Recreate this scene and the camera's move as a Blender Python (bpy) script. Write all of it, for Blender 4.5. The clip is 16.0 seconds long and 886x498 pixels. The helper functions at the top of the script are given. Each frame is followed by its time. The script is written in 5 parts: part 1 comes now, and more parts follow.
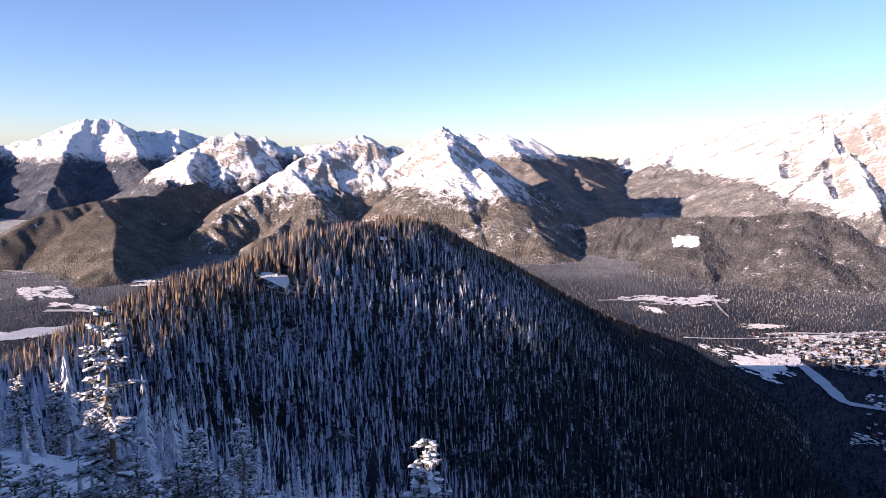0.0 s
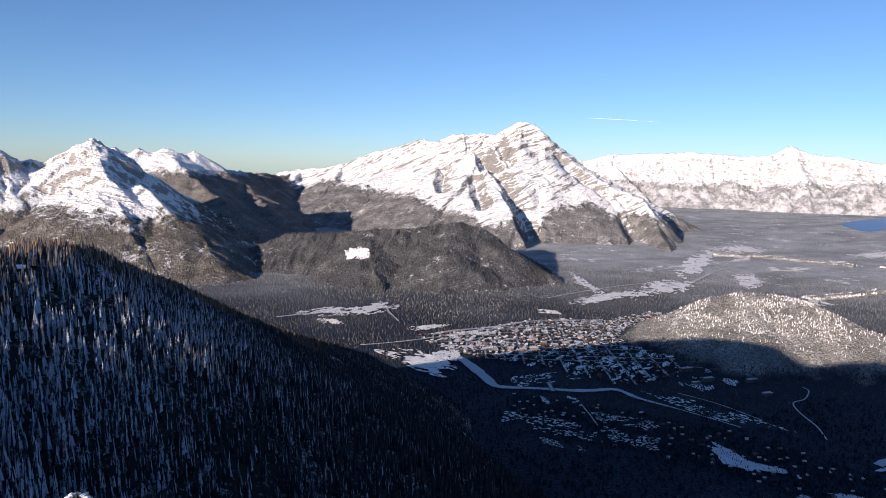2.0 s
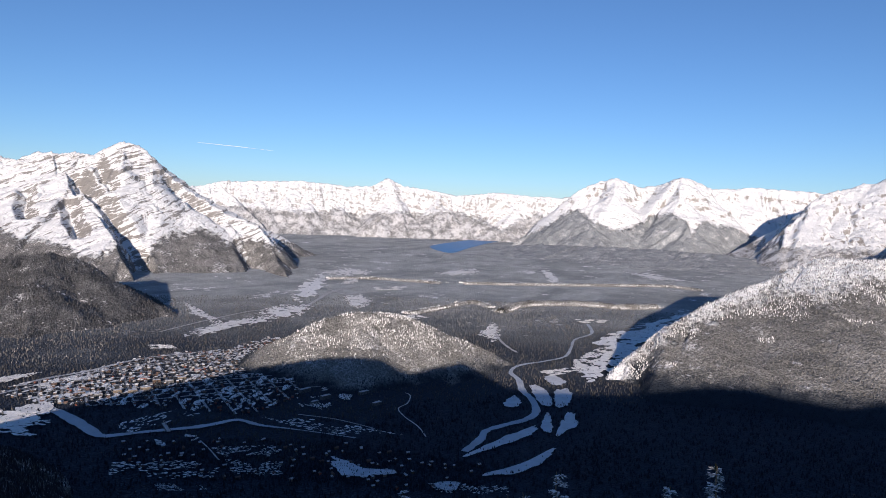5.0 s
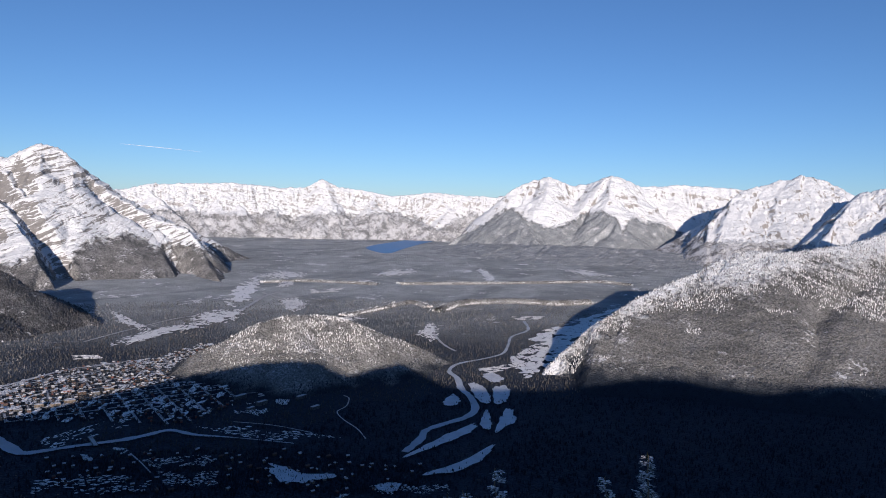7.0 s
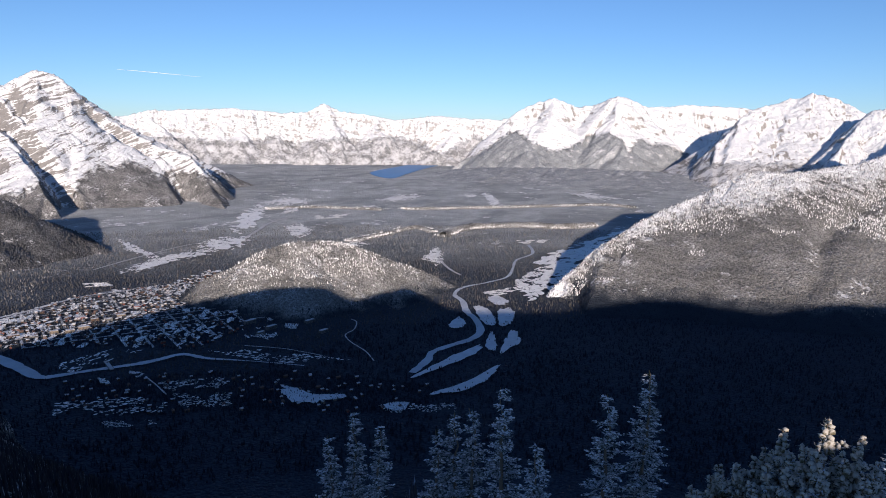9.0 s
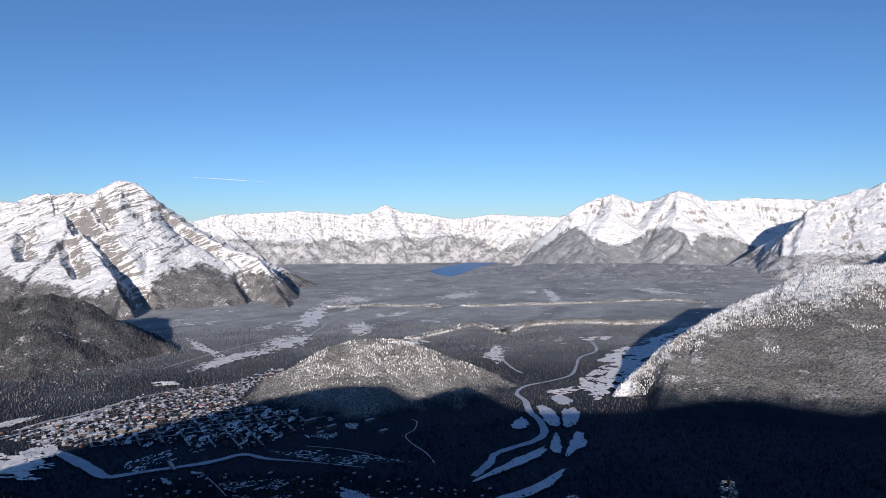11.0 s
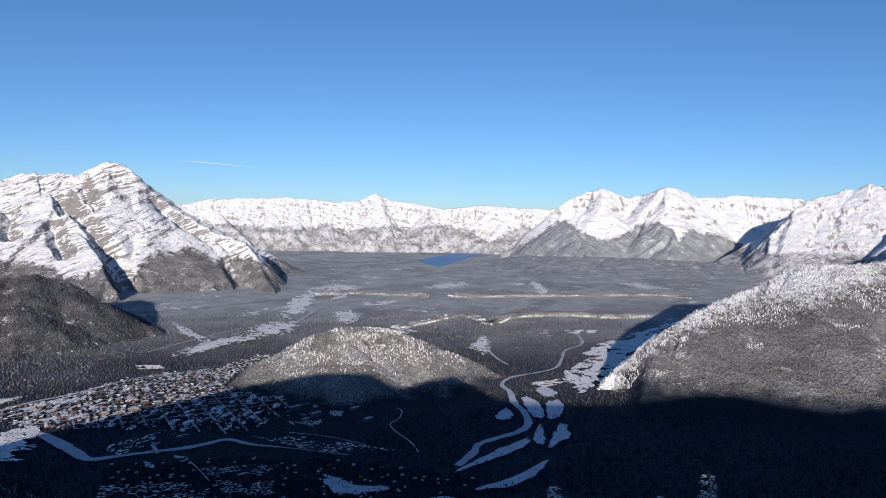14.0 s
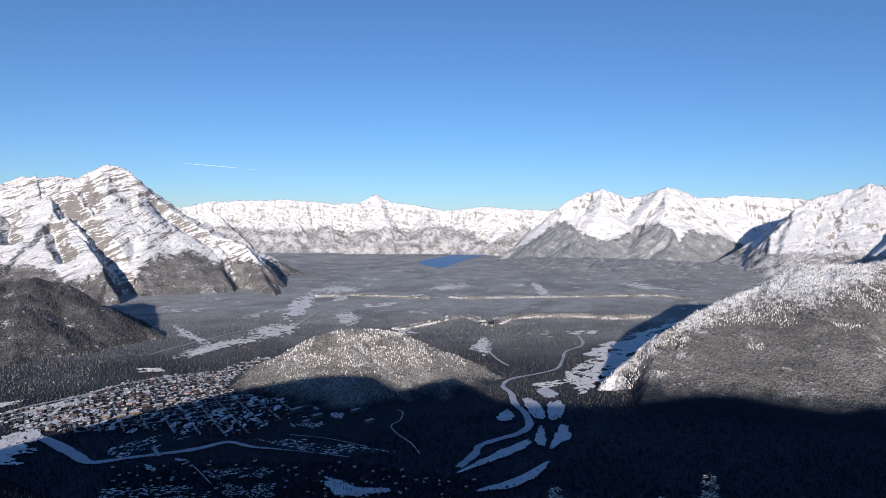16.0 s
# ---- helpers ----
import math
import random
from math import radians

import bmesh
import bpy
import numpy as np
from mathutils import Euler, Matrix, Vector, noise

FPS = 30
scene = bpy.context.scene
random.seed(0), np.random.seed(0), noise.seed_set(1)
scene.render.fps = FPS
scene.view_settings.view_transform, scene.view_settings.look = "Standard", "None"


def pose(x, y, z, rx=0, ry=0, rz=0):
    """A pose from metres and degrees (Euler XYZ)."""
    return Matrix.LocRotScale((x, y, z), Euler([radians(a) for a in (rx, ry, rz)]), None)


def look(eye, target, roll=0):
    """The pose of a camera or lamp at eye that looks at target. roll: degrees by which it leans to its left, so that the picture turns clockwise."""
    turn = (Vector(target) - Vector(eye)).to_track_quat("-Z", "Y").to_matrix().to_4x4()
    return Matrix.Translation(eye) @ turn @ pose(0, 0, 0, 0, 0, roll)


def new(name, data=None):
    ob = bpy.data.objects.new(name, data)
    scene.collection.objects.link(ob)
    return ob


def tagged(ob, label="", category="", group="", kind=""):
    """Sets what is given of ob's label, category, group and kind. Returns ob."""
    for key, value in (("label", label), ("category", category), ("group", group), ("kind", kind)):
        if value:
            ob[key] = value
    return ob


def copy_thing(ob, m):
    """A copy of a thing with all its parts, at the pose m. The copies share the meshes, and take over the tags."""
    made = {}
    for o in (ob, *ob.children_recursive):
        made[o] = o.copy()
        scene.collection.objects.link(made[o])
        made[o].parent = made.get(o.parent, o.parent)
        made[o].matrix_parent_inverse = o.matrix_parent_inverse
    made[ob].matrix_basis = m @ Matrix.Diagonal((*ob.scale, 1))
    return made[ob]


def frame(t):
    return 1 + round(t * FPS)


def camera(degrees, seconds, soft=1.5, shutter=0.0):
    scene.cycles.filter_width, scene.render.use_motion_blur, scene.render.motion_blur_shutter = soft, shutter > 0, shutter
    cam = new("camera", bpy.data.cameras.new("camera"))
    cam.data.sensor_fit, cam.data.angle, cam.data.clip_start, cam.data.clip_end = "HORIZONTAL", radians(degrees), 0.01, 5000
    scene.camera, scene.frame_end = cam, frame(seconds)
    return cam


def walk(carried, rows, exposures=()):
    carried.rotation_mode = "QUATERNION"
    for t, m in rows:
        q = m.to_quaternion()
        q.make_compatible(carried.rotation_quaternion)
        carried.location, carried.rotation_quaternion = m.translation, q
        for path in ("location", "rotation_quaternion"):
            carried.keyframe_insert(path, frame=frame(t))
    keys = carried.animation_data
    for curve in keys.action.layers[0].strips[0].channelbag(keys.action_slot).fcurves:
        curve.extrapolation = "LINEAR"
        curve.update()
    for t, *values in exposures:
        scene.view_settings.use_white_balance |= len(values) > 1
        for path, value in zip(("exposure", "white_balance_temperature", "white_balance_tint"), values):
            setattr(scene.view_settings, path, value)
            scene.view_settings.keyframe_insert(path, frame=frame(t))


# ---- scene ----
# ---------------------------------------------------------------- camera
cam = camera(65.64, 16.0, soft=0.95)
# seconds, eye x, eye y, yaw, pitch, roll
PATH = [
    (0, -0.000, 0.350, 0.00, -8.53, 0.52),
    (0.5, 0.058, 0.345, -9.62, -6.21, 0.45),
    (1, 0.092, 0.338, -15.25, -6.75, 0.13),
    (1.5, 0.130, 0.325, -21.81, -7.22, 0.67),
    (2, 0.158, 0.313, -26.75, -6.81, 1.16),
    (2.5, 0.194, 0.291, -33.76, -6.00, 1.79),
    (3, 0.217, 0.275, -38.28, -5.35, 1.69),
    (3.5, 0.252, 0.242, -46.15, -5.81, 2.19),
    (4, 0.273, 0.219, -51.27, -5.41, 0.99),
    (4.2, 0.280, 0.211, -53.03, -5.29, 1.59),
    (6.3, 0.309, 0.165, -61.83, -2.41, 1.45),
    (6.5, 0.309, 0.164, -62.13, -2.61, 1.74),
    (7, 0.313, 0.157, -63.28, -3.47, 1.46),
    (7.5, 0.317, 0.148, -64.92, -8.03, 2.04),
    (8, 0.320, 0.142, -65.99, -7.86, 1.62),
    (8.2, 0.317, 0.148, -64.91, -9.44, 1.64),
    (10.3, 0.301, 0.178, -59.44, -6.04, 0.18),
    (10.5, 0.303, 0.175, -59.96, -2.72, 0.10),
    (11, 0.297, 0.186, -57.98, -1.68, -0.36),
    (11.5, 0.297, 0.185, -58.16, -1.45, -0.59),
    (12, 0.299, 0.182, -58.63, -0.55, -0.12),
    (12.5, 0.300, 0.180, -59.03, -1.48, 0.24),
    (13, 0.300, 0.181, -58.89, -1.61, 0.27),
    (13.5, 0.300, 0.181, -58.88, -2.56, 0.71),
    (14, 0.300, 0.181, -58.91, -2.50, 1.08),
    (14.5, 0.300, 0.180, -59.11, -3.17, 1.15),
    (15, 0.300, 0.180, -59.02, -2.89, 1.05),
    (15.5, 0.299, 0.182, -58.71, -2.21, 1.17),
    (16, 0.300, 0.181, -58.89, -2.38, 0.81),
]
walk(cam, [(t, pose(x, y, 0.0, 90 + p, 0, a) @ pose(0, 0, 0, 0, 0, r)) for t, x, y, a, p, r in PATH],
     [(0.0, 1.55, 6950, 29), (0.5, 1.4, 6600, 23), (1.5, 0.99, 6400, 18), (2.5, 0.66, 6180, 16), (3.5, 0.60, 6120, 15), (6.5, 0.38, 5900, 14), (7.0, 0.34, 5850, 14), (8.0, 0.54, 6080, 15), (10.5, 0.63, 5960, 13), (11.0, 0.44, 5850, 12), (11.5, 0.44, 5800, 12), (12.5, 0.42, 5750, 12), (16.0, 0.46, 5880, 12)])

# ---------------------------------------------------------------- light
SUN_AZ, SUN_EL = 239.8, 12.9          # clockwise from +y, above the horizon
world = bpy.data.worlds.new("winter_sky")
scene.world = world
world.use_nodes = True
wt = world.node_tree
sky = wt.nodes.new("ShaderNodeTexSky")
sky.sky_type, sky.sun_disc = "NISHITA", False
sky.sun_elevation, sky.sun_rotation = radians(SUN_EL), radians(SUN_AZ)
sky.altitude, sky.air_density, sky.dust_density, sky.ozone_density = 2300, 1.0, 1.0, 4.2
wt.links.new(sky.outputs[0], wt.nodes["Background"].inputs[0])
wt.nodes["Background"].inputs[1].default_value = 0.080
sun_lamp = bpy.data.lights.new("sun", "SUN")
sun_lamp.energy, sun_lamp.angle, sun_lamp.color = 4.3, radians(0.5), (1.0, 0.84, 0.67)
sun = new("sun", sun_lamp)
a, e = radians(SUN_AZ), radians(SUN_EL)
sun.matrix_world = look((math.sin(a) * math.cos(e) * 900, math.cos(a) * math.cos(e) * 900, math.sin(e) * 900), (0, 0, 0))


# ---------------------------------------------------------------- node materials
class Nodes:
    def __init__(self, name, rough=0.9, spec=0.2):
        self.mat = bpy.data.materials.new(name)
        self.mat.use_nodes = True
        self.t = self.mat.node_tree
        self.p = self.t.nodes["Principled BSDF"]
        self.p.inputs["Roughness"].default_value = rough
        self.p.inputs["Specular IOR Level"].default_value = spec
        geo = self.t.nodes.new("ShaderNodeNewGeometry")
        self.geo = geo
        self.pos = geo.outputs["Position"]
        self.island = geo.outputs["Random Per Island"]
        s = self.t.nodes.new("ShaderNodeSeparateXYZ")
        self.link(geo.outputs["Position"], s.inputs[0])
        self.x, self.y, self.z = s.outputs
        s = self.t.nodes.new("ShaderNodeSeparateXYZ")
        self.link(geo.outputs["Normal"], s.inputs[0])
        self.nz = s.outputs[2]

    def link(self, a, b):
        self.t.links.new(a, b)

    def put(self, v, sock):
        if isinstance(v, (int, float, tuple)):
            sock.default_value = v
        else:
            self.link(v, sock)

    def math(self, op, a, b=0.0, c=0.0):
        n = self.t.nodes.new("ShaderNodeMath")
        n.operation = op
        for v, s in zip((a, b, c), n.inputs):
            self.put(v, s)
        return n.outputs[0]

    def scaled(self, k):
        n = self.t.nodes.new("ShaderNodeVectorMath")
        n.operation = "MULTIPLY"
        self.link(self.pos, n.inputs[0])
        n.inputs[1].default_value = k
        return n.outputs[0]

    def noise(self, size, detail=4, rough=0.55, vec=None, distort=0.0):
        n = self.t.nodes.new("ShaderNodeTexNoise")
        n.inputs["Scale"].default_value = 1.0 / size
        n.inputs["Detail"].default_value = detail
        n.inputs["Roughness"].default_value = rough
        n.inputs["Distortion"].default_value = distort
        self.link(vec or self.pos, n.inputs["Vector"])
        return n.outputs[0]

    def cells(self, size, vec=None, out=0):
        n = self.t.nodes.new("ShaderNodeTexVoronoi")
        n.inputs["Scale"].default_value = 1.0 / size
        self.link(vec or self.pos, n.inputs["Vector"])
        return n.outputs[out]

    def step(self, v, lo, hi):
        n = self.t.nodes.new("ShaderNodeMapRange")
        n.interpolation_type = "SMOOTHSTEP"
        self.put(v, n.inputs[0])
        n.inputs[1].default_value, n.inputs[2].default_value = lo, hi
        return n.outputs[0]

    def mix(self, f, a, b):
        n = self.t.nodes.new("ShaderNodeMix")
        n.data_type = "RGBA"
        self.put(f, n.inputs[0])
        self.put((*a, 1.0) if isinstance(a, tuple) else a, n.inputs[6])
        self.put((*b, 1.0) if isinstance(b, tuple) else b, n.inputs[7])
        return n.outputs[2]

    def done(self, colour, bump=None, strength=0.5, dist=1.0):
        self.put((*colour, 1.0) if isinstance(colour, tuple) else colour, self.p.inputs["Base Color"])
        if bump is not None:
            b = self.t.nodes.new("ShaderNodeBump")
            b.inputs["Strength"].default_value, b.inputs["Distance"].default_value = strength, dist
            self.link(bump, b.inputs["Height"])
            self.link(b.outputs[0], self.p.inputs["Normal"])
        return self.mat


SNOW = (0.79, 0.80, 0.81)


def mat_mountain(name, treeline=None, fade=18.0, snow_cut=0.62, beds=None, rock=(0.25, 0.235, 0.22), forest=(0.18, 0.175, 0.165),
                 frost=(0.5, 0.49, 0.485), grain=2.6, gap=0.62, patch=1.0, shade_line=None, wander=1.0, lean=1.0):
    """Snow and rock above the treeline, frosted conifer forest under it. beds: the pole of the rock layers and how strongly they show."""
    n = Nodes(name)
    mid, fine = n.noise(34, 5), n.noise(7, 4, 0.65)
    # snow lies in streaks down the fall line
    streak = n.noise(16, 5, 0.6, n.scaled((1.0, 1.0, 0.22)))
    relief = n.math("ADD", n.math("MULTIPLY", mid, 4.0), n.math("MULTIPLY", fine, 1.2))
    bare = None
    if treeline is not None:
        thin = n.noise(6, 4, 0.6, n.scaled((1.0, 1.0, 0.2)))
        steep = n.math("ADD", n.math("MULTIPLY_ADD", n.nz, lean, 1.0 - lean), n.math("MULTIPLY", n.math("SUBTRACT", mid, 0.5), 0.3 * patch))
        steep = n.math("ADD", steep, n.math("MULTIPLY", n.math("SUBTRACT", streak, 0.5), 0.75 * patch))
        steep = n.math("ADD", steep, n.math("MULTIPLY", n.math("SUBTRACT", thin, 0.5), 0.4 * patch))
        steep = n.math("ADD", steep, n.math("MULTIPLY", n.math("SUBTRACT", fine, 0.5), 0.12))
        ledges = n.math("MULTIPLY", streak, 0.0)
        if beds:
            # ledges: long thin bands of bare rock along the layers
            pole, weight = Vector(beds[:3]).normalized(), beds[3]
            w = n.t.nodes.new("ShaderNodeVectorMath")
            w.operation = "DOT_PRODUCT"
            n.link(n.pos, w.inputs[0])
            w.inputs[1].default_value = pole
            across = n.math("ADD", w.outputs["Value"], n.math("MULTIPLY", n.noise(120, 3), 40.0))
            flat = n.scaled((0.09, 0.09, 0.05))
            for size, part in ((15.0, 0.75), (5.0, 1.0)):
                v = n.t.nodes.new("ShaderNodeCombineXYZ")
                n.link(across, v.inputs[2])
                u = n.t.nodes.new("ShaderNodeVectorMath")
                u.operation = "ADD"
                n.link(flat, u.inputs[0])
                n.link(v.outputs[0], u.inputs[1])
                ledge = n.noise(size, 3, 0.55, u.outputs[0])
                steep = n.math("ADD", steep, n.math("MULTIPLY", n.math("SUBTRACT", ledge, 0.5), weight * part))
                ledges = n.math("ADD", ledges, n.math("MULTIPLY", ledge, 0.5 * size * part))
        snow = n.step(steep, snow_cut - 0.06, snow_cut + 0.06)
        rocks = n.mix(n.noise(12, 5), rock, tuple(c * 1.6 for c in rock))
        high = n.mix(snow, rocks, SNOW)
        at = n.t.nodes.new("ShaderNodeAttribute")
        at.attribute_name = "above"
        line = n.math("ADD", at.outputs["Fac"], n.math("MULTIPLY", n.math("SUBTRACT", n.noise(170, 3), 0.5), 120.0 * wander))
        line = n.math("ADD", line, n.math("MULTIPLY", n.math("SUBTRACT", mid, 0.5), 80.0 * wander))
        line = n.math("ADD", line, n.math("MULTIPLY", n.math("SUBTRACT", streak, 0.5), 70.0 * wander + 25.0))
        line = n.math("ADD", line, n.math("MULTIPLY", n.math("SUBTRACT", fine, 0.5), 30.0 * wander + 20.0))
        bare = n.step(line, -fade, fade)
        relief = n.math("ADD", relief, n.math("ADD", n.math("MULTIPLY", streak, 5.0), n.math("MULTIPLY", thin, 1.4)))
        relief = n.math("ADD", relief, n.math("MULTIPLY", ledges, bare))
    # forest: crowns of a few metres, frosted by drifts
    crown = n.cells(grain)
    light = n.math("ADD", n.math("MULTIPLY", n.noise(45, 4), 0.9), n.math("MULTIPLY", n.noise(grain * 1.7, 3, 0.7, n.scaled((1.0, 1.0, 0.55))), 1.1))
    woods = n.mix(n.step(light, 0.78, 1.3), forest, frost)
    # gaps between crowns get a darkened forest colour, painting their shade
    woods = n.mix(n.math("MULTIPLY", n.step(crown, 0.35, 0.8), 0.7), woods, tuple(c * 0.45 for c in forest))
    gaps = n.math("ADD", n.math("MULTIPLY", n.noise(60, 5, 0.6), 0.45), n.math("MULTIPLY", n.noise(5, 3), 0.3))
    gaps = n.step(n.math("ADD", gaps, n.math("MULTIPLY", streak, 0.25)), gap - 0.04, gap + 0.04)
    woods = n.mix(gaps, woods, (0.66, 0.66, 0.67))
    if shade_line:
        # below this height the woods take a near-black that stands for shade
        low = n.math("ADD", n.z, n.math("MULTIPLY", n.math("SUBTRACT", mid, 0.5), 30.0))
        woods = n.mix(n.step(low, shade_line - 9, shade_line + 9), (0.026, 0.034, 0.047), woods)
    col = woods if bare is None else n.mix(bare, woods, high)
    rug = n.math("MULTIPLY", crown, -1.4)
    if bare is not None:
        rug = n.math("MULTIPLY", rug, n.math("SUBTRACT", 1.0, bare))       # no crowns above the treeline
    relief = n.math("ADD", relief, rug)
    return n.done(col, relief, 1.0, 1.5)


def mat_valley():
    """Dense dark woods from above, with frosted tops and snowy openings."""
    n = Nodes("valley_forest")
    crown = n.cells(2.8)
    light = n.math("ADD", n.noise(80, 5, 0.6), n.math("MULTIPLY", n.noise(5, 3), 0.5))
    # pale woods: part rime, part distance haze mixed into the colour
    woods = n.mix(n.step(light, 0.55, 1.0), (0.36, 0.385, 0.39), (0.6, 0.625, 0.63))
    # broad belts of darker and paler stands along the valley
    belt = n.noise(260, 5, 0.6, n.scaled((0.45, 1.0, 1.0)), 0.6)
    woods = n.mix(n.math("MULTIPLY", n.step(belt, 0.48, 0.6), 0.5), woods, (0.2, 0.215, 0.22))
    # crown edges dimmed too, as shade put into the colour
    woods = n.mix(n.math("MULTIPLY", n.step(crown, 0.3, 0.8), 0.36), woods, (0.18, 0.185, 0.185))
    # colour darkens near the lookout to paint the basin's shade, rimed pine beyond
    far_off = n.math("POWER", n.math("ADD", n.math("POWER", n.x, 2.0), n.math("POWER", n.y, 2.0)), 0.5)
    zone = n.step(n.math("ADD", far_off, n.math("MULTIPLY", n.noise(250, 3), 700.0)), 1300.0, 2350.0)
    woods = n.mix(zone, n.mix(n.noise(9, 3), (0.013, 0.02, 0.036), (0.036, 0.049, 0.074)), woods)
    gaps = n.math("ADD", n.math("MULTIPLY", n.noise(110, 6, 0.66), 0.66), n.math("MULTIPLY", n.noise(13, 3), 0.34))
    woods = n.mix(n.math("MULTIPLY", n.step(gaps, 0.585, 0.615), zone), woods, (0.86, 0.86, 0.87))
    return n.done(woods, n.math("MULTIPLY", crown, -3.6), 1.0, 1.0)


def mat_understorey():
    """Shrubs, needles and shadowed snow between the firs."""
    n = Nodes("understorey")
    a, b = n.noise(0.8, 5, 0.7), n.noise(14, 4)
    v = n.math("ADD", n.math("MULTIPLY", a, 0.8), n.math("MULTIPLY", b, 0.5))
    close = n.math("POWER", n.math("ADD", n.math("POWER", n.x, 2.0), n.math("POWER", n.y, 2.0)), 0.5)
    v = n.math("ADD", v, n.math("MULTIPLY", n.step(close, 62.0, 40.0), 0.4))      # open drifts round the lookout
    col = n.mix(n.step(v, 0.66, 0.86), (0.03, 0.031, 0.03), (0.72, 0.74, 0.78))
    return n.done(col, a, 0.8, 0.5)


def mat_snow(name="snow", tint=(0.82, 0.83, 0.86), size=1.2):
    n = Nodes(name, 0.7, 0.3)
    a, b = n.noise(size * 9, 4), n.noise(size, 5)
    col = n.mix(n.step(a, 0.35, 0.7), tint, tuple(c * 0.86 for c in tint))
    return n.done(col, n.math("ADD", n.math("MULTIPLY", a, 1.5), b), 0.8, size * 0.8)


def mat_conifer(name, dark, frost, amount, size=0.35, warm=(0.085, 0.055, 0.03), off_sun=0.0, rime=None):
    """Needles with rime and snow on their upper sides."""
    n = Nodes(name)
    sp = n.noise(size, 3, 0.7)
    v = n.math("ADD", n.math("MULTIPLY", sp, 1.3), n.math("MULTIPLY", n.nz, 0.55))
    v = n.math("ADD", v, n.math("MULTIPLY", n.island, 0.35))
    # frost on faces turned from the sun, brown towards it: sunlight put into colour
    if off_sun:
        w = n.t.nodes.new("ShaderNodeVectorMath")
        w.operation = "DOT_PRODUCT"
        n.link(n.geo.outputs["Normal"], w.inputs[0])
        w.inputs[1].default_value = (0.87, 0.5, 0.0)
        v = n.math("ADD", v, n.math("MULTIPLY", w.outputs["Value"], off_sun))
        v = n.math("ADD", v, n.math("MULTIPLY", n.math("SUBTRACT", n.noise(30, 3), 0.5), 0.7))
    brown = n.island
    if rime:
        # frost thins downslope to darken it like shade; brown beyond the crest paints warm sunlight
        shady_side = n.math("SUBTRACT", n.math("MULTIPLY", n.x, 0.92), n.math("MULTIPLY", n.y, 0.4))
        shady_side = n.step(n.math("ADD", shady_side, n.math("MULTIPLY", n.noise(12, 3), 14.0)), -56.0, -42.0)
        v = n.math("ADD", v, n.math("MULTIPLY", n.math("SUBTRACT", shady_side, 1.0), 0.3))
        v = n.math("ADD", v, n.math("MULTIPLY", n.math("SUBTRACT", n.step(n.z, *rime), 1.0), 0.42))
        brown = n.math("MULTIPLY", brown, n.math("SUBTRACT", 1.0, n.math("MULTIPLY", shady_side, 0.85)))
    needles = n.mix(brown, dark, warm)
    col = n.mix(n.step(v, 1.35 - amount, 1.7 - amount), needles, frost)
    return n.done(col, sp, 0.5, size)


def plain(name, c, rough=0.8, spec=0.3, var=0.25, size=1.5):
    n = Nodes(name, rough, spec)
    f = n.noise(size, 5)
    return n.done(n.mix(f, tuple(k * (1 - var) for k in c), tuple(min(1.0, k * (1 + var)) for k in c)), f, 0.2, size * 0.1)


M_VALLEY = mat_valley()
M_SNOW = mat_snow("snow", (0.94, 0.935, 0.925))
# snow dimmed in colour to stand for the shade the fairways lie in
M_SHADE_SNOW = mat_snow("shade_dimmed_snow", (0.66, 0.68, 0.72))
M_ICE = mat_snow("river_ice", (0.5, 0.54, 0.6), 2.5)
# dark needles carry the navy of the shade, warm ones the gold of sunlight
M_FOREST = mat_conifer("frosted_fir", (0.018, 0.024, 0.038), (0.38, 0.44, 0.55), 0.76, warm=(0.215, 0.15, 0.09), off_sun=0.42, rime=(-62.0, -22.0))
M_HOAR = mat_conifer("hoarfrost_fir", (0.022, 0.027, 0.035), (0.54, 0.58, 0.64), 0.82, warm=(0.11, 0.07, 0.036), off_sun=0.2)
M_WOODS = mat_conifer("valley_fir", (0.09, 0.09, 0.089), (0.42, 0.42, 0.42), 0.42, 0.8, (0.10, 0.095, 0.088))
# blue-black because the basin's shade is mixed into this colour
M_SHADE_SPRUCE = mat_conifer("shade_dark_spruce", (0.014, 0.021, 0.036), (0.26, 0.3, 0.37), 0.12, 0.8, (0.026, 0.033, 0.044))
M_THIN = mat_conifer("thin_rime_fir", (0.048, 0.052, 0.057), (0.25, 0.255, 0.265), 0.35, 0.8, (0.08, 0.075, 0.07))
M_SLOPE = mat_conifer("slope_fir", (0.12, 0.12, 0.117), (0.40, 0.395, 0.39), 0.4, 0.8, (0.15, 0.14, 0.125))
M_RIME = mat_conifer("rimed_fir", (0.2, 0.19, 0.18), (0.78, 0.78, 0.78), 0.95, 0.8, (0.2, 0.18, 0.16))

# ---------------------------------------------------------------- terrain tools
TABLE = np.random.RandomState(7).rand(256, 256)


def vnoise(x, y):
    """Smooth lattice noise, 0 to 1."""
    xi, yi = np.floor(x).astype(int), np.floor(y).astype(int)
    u, v = x - xi, y - yi
    u, v = u * u * (3 - 2 * u), v * v * (3 - 2 * v)
    g = lambda i, j: TABLE[(xi + i) % 256, (yi + j) % 256]
    return (g(0, 0) * (1 - u) + g(1, 0) * u) * (1 - v) + (g(0, 1) * (1 - u) + g(1, 1) * u) * v


def fbm(x, y, octaves=5, gain=0.5):
    s, a, t = 0.0, 1.0, 0.0
    for k in range(octaves):
        s = s + a * vnoise(x + 17.3 * k, y - 9.1 * k)
        t += a
        a *= gain
        x, y = x * 2.03, y * 2.03
    return s / t


